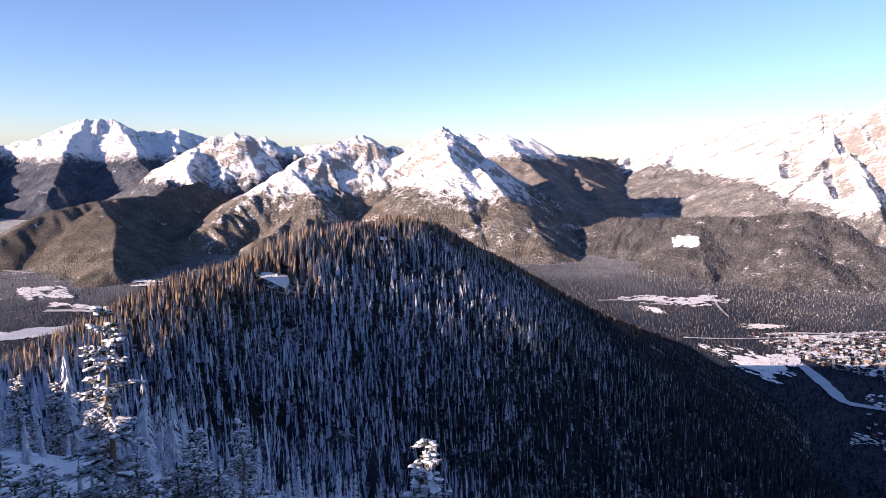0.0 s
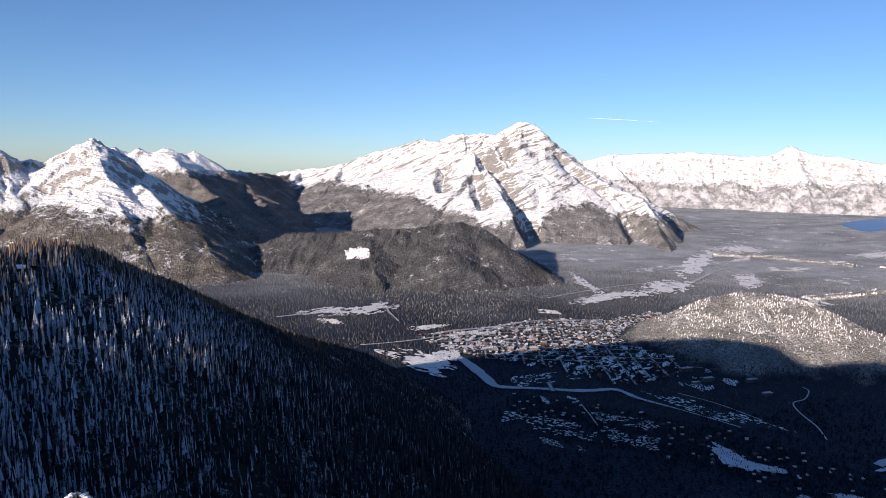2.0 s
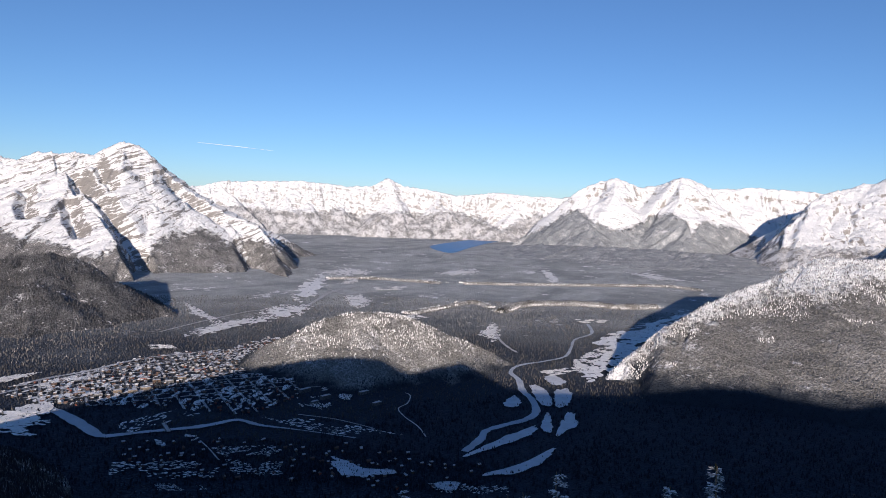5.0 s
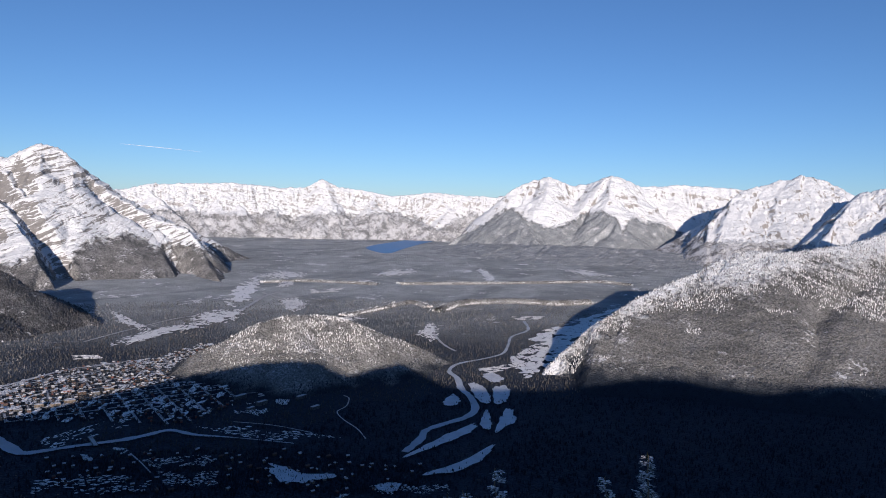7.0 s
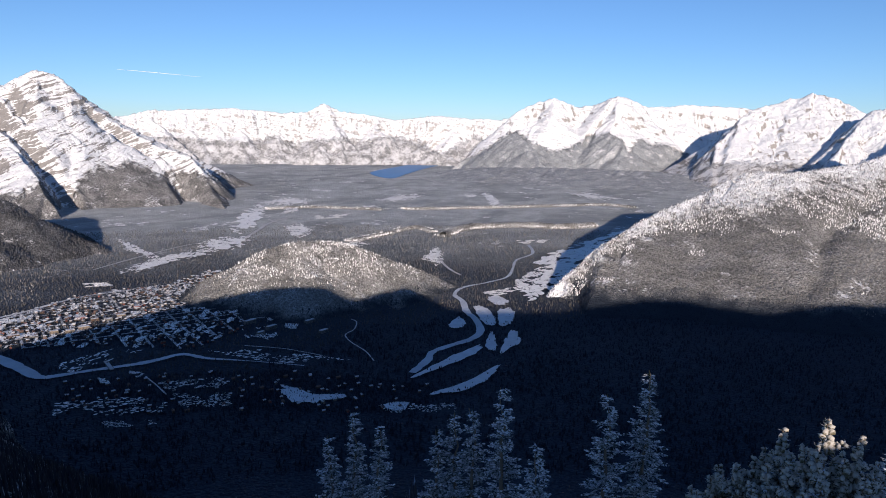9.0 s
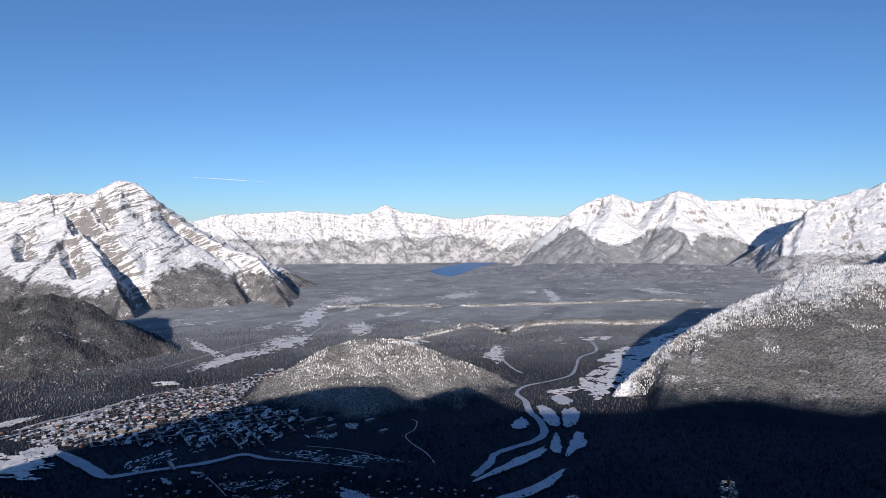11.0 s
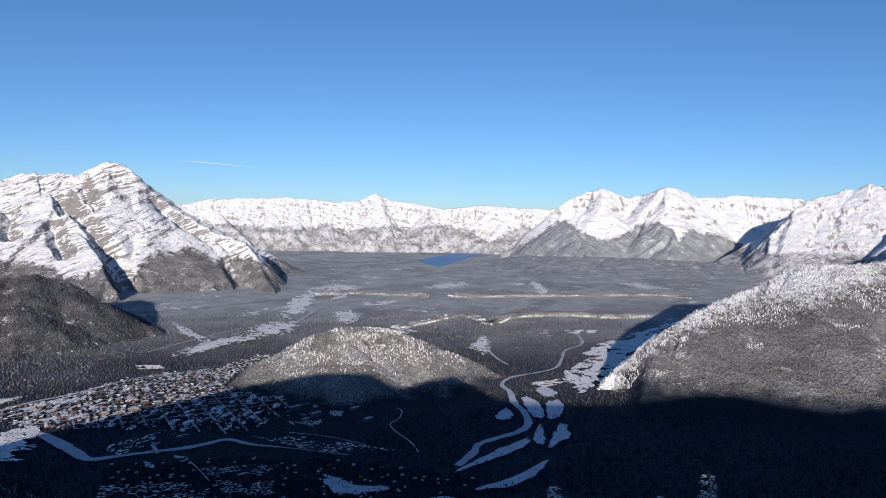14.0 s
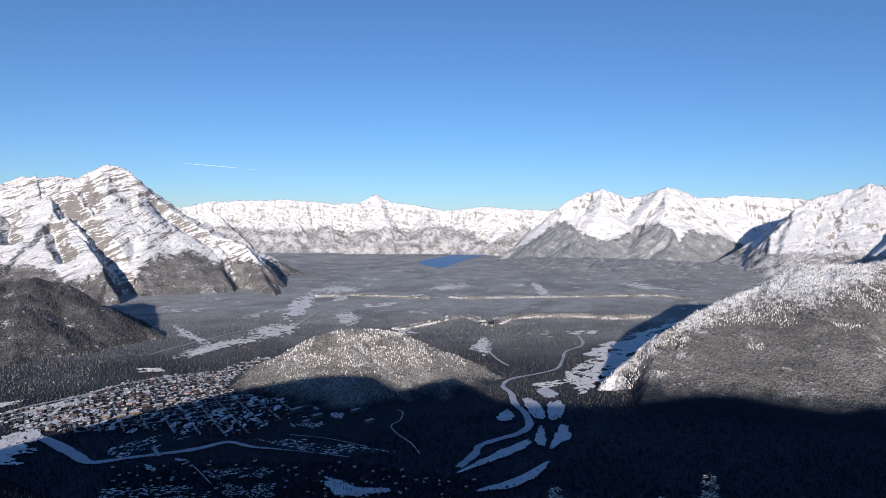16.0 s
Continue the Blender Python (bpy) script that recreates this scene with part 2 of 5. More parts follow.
def ridged(x, y, octaves=5):
    s, a, t = 0.0, 1.0, 0.0
    for k in range(octaves):
        s = s + a * (1 - np.abs(2 * vnoise(x + 31.7 * k, y + 5.3 * k) - 1))
        t += a
        a *= 0.5
        x, y = x * 2.1, y * 2.1
    return s / t


def ground_z(x, y):
    """The valley floor, rising a little towards the lake."""
    q = np.clip((np.hypot(x, y) - 1200) / 3000, 0, 1)
    return -243 + 28 * q * q * (3 - 2 * q)


class Relief:
    """A height field from ridge lines, each with its slope to the left, its slope to the right and the strength of its ribs."""

    def __init__(self, rib=60.0, rough=10.0, grain=90.0, jag=6.0, rounded=0.0, steepen=0.0, beds=None):
        self.lines, self.cuts = [], []
        self.rib, self.rough, self.grain, self.jag = rib, rough, grain, jag
        self.round, self.steepen, self.beds = rounded, steepen, beds

    def ridge(self, pts, left, right, ribs):
        self.lines.append((pts, left, right, ribs))
        return self

    def cut(self, pts, depth, width, bare=0.0):
        """A gully; bare: how far it carries snow down through the woods, in metres."""
        self.cuts.append((pts, depth, width, bare))
        return self

    def beside(self, x, y, pts):
        near = np.full(np.shape(x), 1e9)
        for (ax, ay), (bx, by) in zip(pts, pts[1:]):
            dx, dy = bx - ax, by - ay
            t = np.clip(((x - ax) * dx + (y - ay) * dy) / (dx * dx + dy * dy), 0, 1)
            near = np.minimum(near, np.hypot(x - ax - t * dx, y - ay - t * dy))
        return near

    def chutes(self, x, y):
        """How far gullies push the snow below the treeline."""
        out = np.zeros(np.shape(x))
        for pts, _, width, bare in self.cuts:
            if bare:
                near = self.beside(x, y, pts) + 9 * (fbm(x / 22, y / 22, 3) - 0.5)
                out = np.maximum(out, bare * np.clip(1.5 - near / (width * 0.38), 0, 1))
        return out

    def __call__(self, x, y):
        wx = x + self.rough * 2.2 * (fbm(x / self.grain + 3, y / self.grain) - 0.5)
        wy = y + self.rough * 2.2 * (fbm(x / self.grain, y / self.grain + 40) - 0.5)
        best = np.full(np.shape(x), -1e9)
        for k, (pts, left, right, ribs) in enumerate(self.lines):
            run = 100.0 * k
            for (ax, ay, az), (bx, by, bz) in zip(pts, pts[1:]):
                dx, dy = bx - ax, by - ay
                ln = math.hypot(dx, dy) + 1e-6
                t = np.clip(((wx - ax) * dx + (wy - ay) * dy) / ln ** 2, 0, 1)
                px, py = wx - ax - t * dx, wy - ay - t * dy
                d = np.hypot(px, py)
                side = (dx * py - dy * px) / ln / (d + 1e-6)         # 1: to the left of the line
                k_ = right + (left - right) * (0.5 + 0.5 * np.clip(side * 2, -1, 1))
                s = run + t * ln + 0.35 * self.rib * (np.arctan2(py, px))
                bend = s + 0.5 * self.rib * (fbm(d / (self.rib * 1.5) + k, s / (self.rib * 3), 2) - 0.5)
                r = np.minimum(d, self.rib * 1.2) * (ridged(bend / self.rib, d / (self.rib * 6.0) + k, 3) - 0.55)
                r = r + np.minimum(d, self.rib * 0.35) * (ridged(bend / (self.rib * 0.3) + 7, d / (self.rib * 2.0) + k, 2) - 0.55)
                top = az + t * (bz - az) + self.jag * (ridged(s / (self.rib * 0.8), s * 0 + k, 3) - 0.5) * 2
                if self.round:
                    d = np.sqrt(d * d + self.round ** 2) - self.round
                drop = k_ * (d - 1.5 * ribs * r) + self.steepen * np.maximum(0, d - 85)
                best = np.maximum(best, top - drop)
                run += ln
        z = best + self.rough * (fbm(x / (self.grain * 0.5), y / (self.grain * 0.5), 5) - 0.5)
        for pts, depth, width, _ in self.cuts:
            # V-shaped gullies
            z = z - depth * np.clip(1 - self.beside(wx, wy, pts) / width, 0, 1)
        if self.beds:
            # ledges along tilted beds: benches and steep risers of uneven strength
            amp, period, dx, dy = self.beds
            q = (z + dx * x + dy * y) / period + 1.4 * fbm(x / 260, y / 260, 3)
            t = q - np.floor(q)
            amp = amp * np.clip((z + 185) / 50, 0.12, 1)
            own = vnoise(np.floor(q) * 3.7 + 0.5, np.floor(q) * 1.3 + 0.5)
            step = np.clip((t - 0.62) / 0.3, 0, 1)
            z = z + amp * (0.4 + 1.2 * own) * (step * step * (3 - 2 * step) - t) * np.clip(fbm(x / 140 + 5, y / 140, 3) * 2.4 - 0.5, 0, 1)
            q = (z + dx * x + dy * y) / (period * 0.37) + 2.2 * fbm(x / 150, y / 150, 3)
            t = q - np.floor(q)
            step = np.clip((t - 0.6) / 0.3, 0, 1)
            z = z + amp * 0.42 * (step - t) * np.clip(fbm(x / 90, y / 90 + 8, 3) * 2.4 - 0.6, 0, 1)
        return z


def mesh_ob(name, verts, faces, mat, smooth=True, parent=None):
    me = bpy.data.meshes.new(name)
    verts, faces = np.asarray(verts, np.float32), np.asarray(faces, np.int32)
    k = faces.shape[1]
    me.vertices.add(len(verts))
    me.vertices.foreach_set("co", verts.ravel())
    me.loops.add(faces.size)
    me.loops.foreach_set("vertex_index", faces.ravel())
    me.polygons.add(len(faces))
    me.polygons.foreach_set("loop_start", np.arange(len(faces), dtype=np.int32) * k)
    me.polygons.foreach_set("loop_total", np.full(len(faces), k, np.int32))
    me.update(calc_edges=True)
    me.polygons.foreach_set("use_smooth", np.full(len(faces), smooth))
    me.materials.append(mat)
    ob = new(name, me)
    if parent:
        ob.parent = parent
    return ob


def polar_sheet(name, height, az0, az1, r0, r1, na, nr, mat, floor=None, bend=1.0, above=None):
    """A sheet over a sector of the plan; azimuth clockwise from +y. Faces that lie under the floor are left out."""
    az = np.radians(np.linspace(az0, az1, na))
    r = r0 + (r1 - r0) * np.linspace(0, 1, nr) ** bend
    A, R = np.meshgrid(az, r, indexing="ij")
    x, y = R * np.sin(A), R * np.cos(A)
    z = height(x, y)
    i = np.arange(na * nr).reshape(na, nr)
    f = np.stack([i[:-1, :-1], i[:-1, 1:], i[1:, 1:], i[1:, :-1]], -1).reshape(-1, 4)
    v = np.stack([x, y, z], -1).reshape(-1, 3)
    if floor is not None:
        ok = (z > floor(x, y) - 6).ravel()
        f = f[ok[f].any(1)]
        used = np.unique(f)
        re = np.zeros(len(v), int)
        re[used] = np.arange(len(used))
        v, f = v[used], re[f]
    ob = mesh_ob(name, v, f, mat)
    if above is not None:
        # metres over the treeline, for the material
        at = ob.data.attributes.new("above", "FLOAT", "POINT")
        at.data.foreach_set("value", above(v[:, 0], v[:, 1], v[:, 2]).astype(np.float32))
    return ob


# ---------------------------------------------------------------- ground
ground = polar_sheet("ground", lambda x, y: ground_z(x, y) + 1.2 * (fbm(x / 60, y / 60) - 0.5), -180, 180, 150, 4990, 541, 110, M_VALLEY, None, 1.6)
tagged(ground, "grey-brown wooded valley floor with snowy clearings", "ground", kind="structure")

# ---------------------------------------------------------------- the ridge that the camera stands on, with its wooded hill
CREST = [(135, -670, 28), (104, -575, 23), (86, -495, 4), (74, -435, 8), (66, -400, 17), (58, -346, 11), (50, -290, -2), (40, -232, -15), (30, -160, -22), (20, -100, -28), (12, -50, -26), (5, -22, -14), (2, -10, -4.5),
         (0.2, -4.3, -0.95), (-1, -0.5, -1.7), (-13, 8, -3.1), (-25, 22, -7.8), (-34, 38, -15), (-34, 50, -20)]
HILL = [(-33, 50, -21), (-34, 64, -22), (-32, 92, -20.5), (-20, 112, -16.8), (-9, 122, -16.8), (-9, 150, -19), (-1, 210, -29), (14, 248, -40), (36, 308, -59), (60, 375, -81), (110, 455, -115), (209, 590, -172), (270, 660, -215), (330, 720, -250)]
# unseen hump added behind the camera to shape shadows on knoll and near firs
SHADOW_KNOB = [(-25.6, -5.7, -2.5), (-23.3, -9.6, 4.0), (-22.1, -11.7, 6.4), (-19.6, -16.0, 2.4), (-18.3, -18.3, 4.3), (-16.6, -21.2, -3), (-7.5, -36.8, -15)]
LOOKOUT = Relief(rib=26, rough=2.0, grain=30, jag=0.6).ridge(CREST, 0.55, 0.60, 0.12).ridge(SHADOW_KNOB, 0.9, 1.0, 0.1)
WOODED = Relief(rib=26, rough=2.0, grain=30, jag=0.4, rounded=3.0, steepen=0.22).ridge(HILL, 0.5, 0.62, 0.10)


def HOME(x, y):
    """The whole ridge: the lookout's slope and the hill beyond the saddle."""
    return np.maximum(LOOKOUT(x, y), WOODED(x, y))


home = polar_sheet("ridge", HOME, -180, 180, 0.05, 1100, 401, 150, mat_understorey(), ground_z, 2.2)
tagged(home, "snow-covered ridge slope under frosted conifers", "ridge", kind="structure")


# ---------------------------------------------------------------- mountains
def mountain(name, label, relief, az0, az1, r0, r1, na, nr, mat, treeline=None):
    """treeline: its height, or heights along the azimuth."""
    def above(x, y, z):
        az = np.degrees(np.arctan2(x, y))
        line = np.interp(az, *zip(*treeline)) if isinstance(treeline, list) else treeline
        return z - line + relief.chutes(x, y)
    ob = polar_sheet(name, relief, az0, az1, r0, r1, na, nr, mat, ground_z, 1.0, above if treeline is not None else None)
    return tagged(ob, label, "mountain", "mountains round the valley", "structure")


# great layered peak over the town
peak = Relief(rib=42, rough=8, grain=90, jag=5, beds=(9, 46, -0.39, 0.22))
peak.ridge([(1450, 1377, -252), (1523, 1517, -229), (1636, 1687, -186), (1680, 1756, -139), (1697, 1835, -97), (1692, 1908, -76), (1677, 1987, -54), (1669, 2045, -24), (1638, 2146, 26), (1621, 2197, 64), (1606, 2233, 94), (1593, 2291, 142), (1573, 2329, 178), (1529, 2381, 192), (1503, 2433, 166), (1481, 2482, 137), (1449, 2535, 146), (1415, 2600, 136), (1381, 2663, 144), (1335, 2742, 107), (1309, 2788, 122), (1282, 2834, 114), (1217, 2960, 82), (1151, 3093, 55), (1087, 3243, 10), (1021, 3400, -15), (955, 3575, -26), (895, 3796, -45)], 0.95, 0.95, 0.4)
# spur above the long gully
peak.ridge([(1453, 2510, 137), (1363, 2454, 68), (1313, 2331, 7), (1287, 2190, -51), (1253, 2041, -89), (1207, 1912, -128), (1157, 1788, -180), (1127, 1705, -227)], 2.3, 0.5, 0.3)
peak.ridge([(1473, 2480, 132), (1425, 2449, 93), (1392, 2351, 31), (1344, 2184, -34), (1310, 2070, -76)], 2.0, 0.55, 0.25)
# next spurs to the west
peak.ridge([(1406, 2616, 143), (1330, 2451, 44), (1265, 2301, -35), (1215, 2195, -92), (1153, 2056, -164), (1106, 1923, -225)], 2.3, 0.5, 0.3)
peak.ridge([(1327, 2636, 88), (1252, 2514, 2), (1201, 2442, -57), (1143, 2351, -124), (1088, 2209, -193), (1039, 2086, -252)], 2.3, 0.5, 0.3)
# summit face
peak.ridge([(1531, 2356, 178), (1456, 2257, 94), (1386, 2170, 12), (1338, 2071, -56), (1310, 1972, -123), (1301, 1903, -175)], 0.7, 0.75, 0.4)
peak.ridge([(1591, 2288, 139), (1522, 2176, 49), (1453, 2085, -24), (1421, 2014, -82), (1358, 1934, -146), (1289, 1859, -204), (1261, 1802, -252)], 0.75, 0.7, 0.4)
# wooded buttress
peak.ridge([(1628, 2169, 43), (1583, 2072, -31), (1556, 1961, -103), (1469, 1880, -173), (1362, 1805, -239), (1294, 1727, -299)], 0.5, 0.55, 0.3)
peak.ridge([(1544, 1946, -103), (1550, 1847, -157), (1525, 1753, -203), (1488, 1641, -257)], 0.85, 0.5, 0.3)
peak.ridge([(1652, 1973, -68), (1633, 1870, -119), (1593, 1786, -169), (1549, 1694, -222), (1521, 1556, -273)], 1.1, 0.5, 0.25)
# slanting spurs of the west flank
peak.ridge([(1308, 2775, 115), (1217, 2691, 19), (1140, 2710, -54), (1047, 2734, -144), (970, 2810, -227)], 0.85, 0.4, 0.4)
peak.ridge([(1217, 2931, 75), (1133, 2896, -10), (1053, 2952, -82), (953, 3041, -179)], 0.8, 0.4, 0.4)
peak.ridge([(1111, 3080, 10), (1033, 3151, -61), (933, 3259, -131)], 0.75, 0.4, 0.4)
peak.ridge([(1160, 2614, -25), (1100, 2480, -95), (997, 2314, -186)], 0.8, 0.42, 0.5)
peak.ridge([(1084, 3233, 5), (894, 2916, -106), (741, 2596, -210)], 0.8, 0.42, 0.5)
peak.ridge([(953, 3565, -31), (750, 3111, -138), (607, 2733, -218)], 0.7, 0.45, 0.5)
# gullies, the long one with its avalanche track
peak.cut([(1378, 2400), (1354, 2254), (1314, 2086), (1294, 1978), (1279, 1896), (1266, 1842)], 48, 34, 120)
peak.cut([(1398, 2022), (1317, 1928), (1270, 1864), (1252, 1818), (1228, 1775)], 10, 24, 120)
peak.cut([(1275, 2274), (1219, 2143), (1176, 2022)], 40, 32, 60)
peak.cut([(1239, 2461), (1186, 2381), (1141, 2269)], 40, 34, 40)
peak.cut([(1614, 1815), (1573, 1720), (1558, 1677)], 45, 40, 60)
peak.cut([(1440, 2380), (1412, 2290), (1392, 2200)], 34, 26)
peak.cut([(1600, 2190), (1628, 2060), (1632, 1960)], 30, 30)
PEAK_WOODS = [(10, -95), (13.9, -113), (15.3, -112), (16.7, -80), (18.5, -87), (20.4, -90), (21.9, -106), (24.3, -118), (25.6, -132), (26.2, -150), (27.6, -152), (28.9, -160), (30, -185), (31.6, -178), (32.5, -150), (33.4, -215),
              (34.3, -225), (34.9, -180), (35.6, -140), (37, -125), (38.6, -111), (39.8, -136), (40.5, -160), (42.1, -159), (43, -150), (44.1, -165), (46, -180)]
mountain("great_peak", "great snowy mountain with tilted rock layers and wooded foot", peak, 6, 52, 1720, 4000, 640, 340,
         mat_mountain("great_peak_rock", True, 9, 0.80, (-0.39, 0.22, 1.0, 0.85), (0.19, 0.182, 0.175), gap=0.575, patch=0.5, wander=0.45, lean=0.5, forest=(0.13, 0.13, 0.13), frost=(0.4, 0.39, 0.38)), PEAK_WOODS)

# low wooded dome before it
dome = Relief(rib=50, rough=10, grain=60, jag=1.5)
dome.ridge([(384, 1707, -199), (418, 1668, -169), (514, 1599, -162), (585, 1553, -154), (678, 1493, -144), (765, 1428, -128), (807, 1382, -144), (825, 1324, -180), (875, 1219, -228), (883, 1150, -247)], 0.8, 0.5, 0.65)
dome.ridge([(760, 1419, -130), (679, 1315, -171), (592, 1191, -232)], 0.5, 0.5, 0.65)
dome.ridge([(582, 1544, -156), (522, 1385, -199), (487, 1227, -244)], 0.42, 0.42, 0.65)
mountain("wooded_dome", "low rounded wooded hill with a snowy clearing", dome, 5, 42, 1150, 2100, 360, 150,
         mat_mountain("dome_forest", forest=(0.062, 0.064, 0.068), frost=(0.215, 0.215, 0.22), gap=0.605))

# two-horned peak beyond the near hill
horned = Relief(rib=46, rough=9, grain=70, jag=7)
horned.ridge([(-628, 1340, -272), (-597, 1420, -239), (-565, 1497, -210), (-508, 1601, -161), (-441, 1704, -104), (-398, 1766, -67), (-376, 1801, -40), (-340, 1849, -27), (-293, 1938, 11), (-235, 1986, 29), (-172, 2003, -4), (-115, 2007, -8), (-42, 1990, 29), (-2, 2000, 52), (40, 2060, 31), (78, 2149, -5)], 0.8, 0.92, 0.8)
horned.ridge([(-2, 1990, 49), (99, 1877, -62), (210, 1747, -160), (290, 1614, -238), (346, 1439, -303)], 0.95, 0.62, 0.5)
horned.ridge([(-1, 1985, 49), (-61, 1859, -78), (-101, 1757, -175), (-131, 1675, -223)], 1.0, 0.7, 0.5)
horned.ridge([(-235, 1981, 26), (-174, 1882, -64), (-189, 1770, -148), (-201, 1678, -210)], 1.0, 0.75, 0.5)
horned.ridge([(-291, 1928, 8), (-337, 1829, -64), (-299, 1734, -124), (-394, 1510, -203)], 1.0, 0.6, 0.5)
horned.ridge([(-115, 2002, -10), (-71, 1929, -65), (-96, 1848, -123)], 1.0, 0.8, 0.4)
horned.ridge([(39, 1900, -79), (124, 1776, -131), (133, 1675, -193), (138, 1554, -257)], 0.95, 0.7, 0.45)
horned.ridge([(-391, 1767, -63), (-309, 1672, -127), (-317, 1568, -184), (-392, 1365, -253)], 0.95, 0.6, 0.5)
# wooded spurs towards the valley
horned.ridge([(7, 1969, 36), (22, 1809, -46), (45, 1670, -117), (74, 1552, -179), (102, 1457, -229), (123, 1380, -269)], 0.62, 0.5, 0.5)
horned.ridge([(95, 1792, -59), (158, 1672, -123), (208, 1565, -179), (252, 1471, -230), (288, 1393, -272), (313, 1343, -300)], 0.62, 0.5, 0.5)
horned.ridge([(-40, 1933, -6), (-64, 1802, -90), (-87, 1688, -168), (-104, 1581, -223)], 0.62, 0.5, 0.5)
mountain("horned_peak", "two-horned snowy mountain with gullied wooded flanks", horned, -30, 28, 1050, 2500, 520, 260,
         mat_mountain("horned_rock", True, 16, 0.70, (0.3, 0.1, 1.0, 0.3), forest=(0.105, 0.095, 0.08), frost=(0.28, 0.26, 0.24), gap=0.57, wander=0.95), -125)

# spire and its shoulder
spire = Relief(rib=50, rough=10, grain=70, jag=9)
spire.ridge([(-721, 1484, -228), (-742, 1749, -151), (-797, 2050, -76), (-769, 2168, -13), (-729, 2213, 23), (-700, 2233, 22), (-679, 2239, 40), (-659, 2245, 10), (-624, 2214, -53), (-546, 2183, -99)], 0.8, 1.0, 0.8)
spire.ridge([(-767, 2163, -13), (-750, 2015, -74), (-680, 1881, -130)], 1.0, 0.6, 0.5)
spire.ridge([(-656, 2236, 6), (-582, 2122, -76), (-567, 2001, -137)], 1.0, 0.8, 0.5)
spire.ridge([(-697, 2223, 22), (-661, 2098, -76), (-633, 1950, -151)], 1.0, 0.7, 0.6)
# blue of shade and haze is mixed into the spire's forest colours
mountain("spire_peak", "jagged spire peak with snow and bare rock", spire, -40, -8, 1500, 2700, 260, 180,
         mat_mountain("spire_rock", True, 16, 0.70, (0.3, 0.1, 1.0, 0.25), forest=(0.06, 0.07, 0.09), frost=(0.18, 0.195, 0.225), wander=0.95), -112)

# wooded foothill to its west
foothill = Relief(rib=50, rough=8, grain=60, jag=2)
foothill.ridge([(-963, 1278, -210), (-905, 1319, -205), (-884, 1358, -188), (-845, 1452, -147), (-786, 1552, -130), (-721, 1704, -125), (-689, 1931, -105)], 0.5, 0.62, 0.4)
foothill.ridge([(-782, 1543, -132), (-675, 1406, -169), (-592, 1213, -217)], 0.6, 0.5, 0.7)
mountain("foothill", "dark wooded foothill with thin frost", foothill, -48, -14, 1150, 2300, 260, 130,
         mat_mountain("foothill_forest", forest=(0.075, 0.068, 0.056), frost=(0.19, 0.175, 0.155), gap=0.62))

# snowy range behind
west = Relief(rib=80, rough=14, grain=100, jag=14)
west.ridge([(-1997, 2627, 21), (-1870, 2719, 2), (-1778, 2780, -14), (-1652, 2799, 5), (-1581, 2839, 37), (-1488, 2889, 95), (-1393, 2936, 97), (-1337, 2962, 42), (-1274, 3044, 54), (-1167, 3087, 56), (-1084, 3170, 23), (-969, 3259, 14), (-845, 3293, 29), (-770, 3312, -16), (-667, 3334, -15), (-561, 3353, 2), (-461, 3419, -13)], 0.7, 0.75, 0.9)
west.ridge([(-1484, 2880, 90), (-1400, 2540, -56), (-1275, 2266, -143)], 0.9, 0.55, 0.7)
west.ridge([(-1379, 2932, 92), (-1142, 2611, -76), (-978, 2409, -129)], 0.9, 0.55, 0.7)
west.ridge([(-1163, 3077, 50), (-1085, 2797, -47), (-961, 2577, -116)], 0.9, 0.55, 0.7)
west.ridge([(-1865, 2711, 2), (-1569, 2319, -129), (-1374, 1968, -208)], 0.9, 0.55, 0.6)
# woods and frost tinted blue in place of shade and far haze
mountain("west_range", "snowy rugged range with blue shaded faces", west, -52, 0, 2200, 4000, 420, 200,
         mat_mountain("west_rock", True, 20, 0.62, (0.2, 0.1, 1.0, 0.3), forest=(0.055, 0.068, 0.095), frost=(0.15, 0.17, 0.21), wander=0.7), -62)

# the side valley's head
head_range = Relief(rib=70, rough=11, grain=90, jag=12)
head_range.ridge([(58, 2949, 45), (154, 2946, 3), (248, 2940, 53), (324, 2962, 9), (477, 3012, -31), (671, 3231, -47), (841, 3500, -64), (1054, 3755, -43), (1484, 3929, 3)], 0.6, 0.6, 0.9)
head_range.ridge([(106, 2928, 2), (148, 2936, 45), (181, 2924, 17)], 0.9, 0.7, 0.5)
head_range.ridge([(284, 2926, 23), (356, 2939, 38), (420, 2960, -4)], 0.9, 0.7, 0.5)
head_range.ridge([(248, 2930, 46), (305, 2582, -63), (371, 2320, -131)], 0.5, 0.5, 0.3)
head_range.ridge([(534, 3054, -40), (541, 2696, -118), (529, 2341, -160)], 0.45, 0.45, 0.3)
mountain("valley_head", "snowy ridges closing a wooded side valley", head_range, -12, 38, 1600, 4600, 330, 260,
         mat_mountain("valley_head_rock", True, 14, 0.62, (0.2, 0.1, 1.0, 0.25), forest=(0.14, 0.13, 0.12), frost=(0.34, 0.32, 0.3), wander=0.6), -45)

# range beyond the lake
far = Relief(rib=45, rough=12, grain=90, jag=8, beds=(5, 42, 0.05, -0.1))
far.ridge([(2585, 3925, 59), (2743, 3816, 54), (2952, 3760, 64), (3086, 3676, 103), (3261, 3522, 114), (3433, 3355, 128), (3615, 3189, 115), (3677, 3116, 104), (3811, 2999, 114), (3883, 2906, 170), (3953, 2810, 120), (4043, 2679, 105), (4150, 2510, 70), (4305, 2233, 103), (4376, 2091, 87), (4480, 1858, 80), (4583, 1587, 100)], 0.95, 0.95, 0.5)
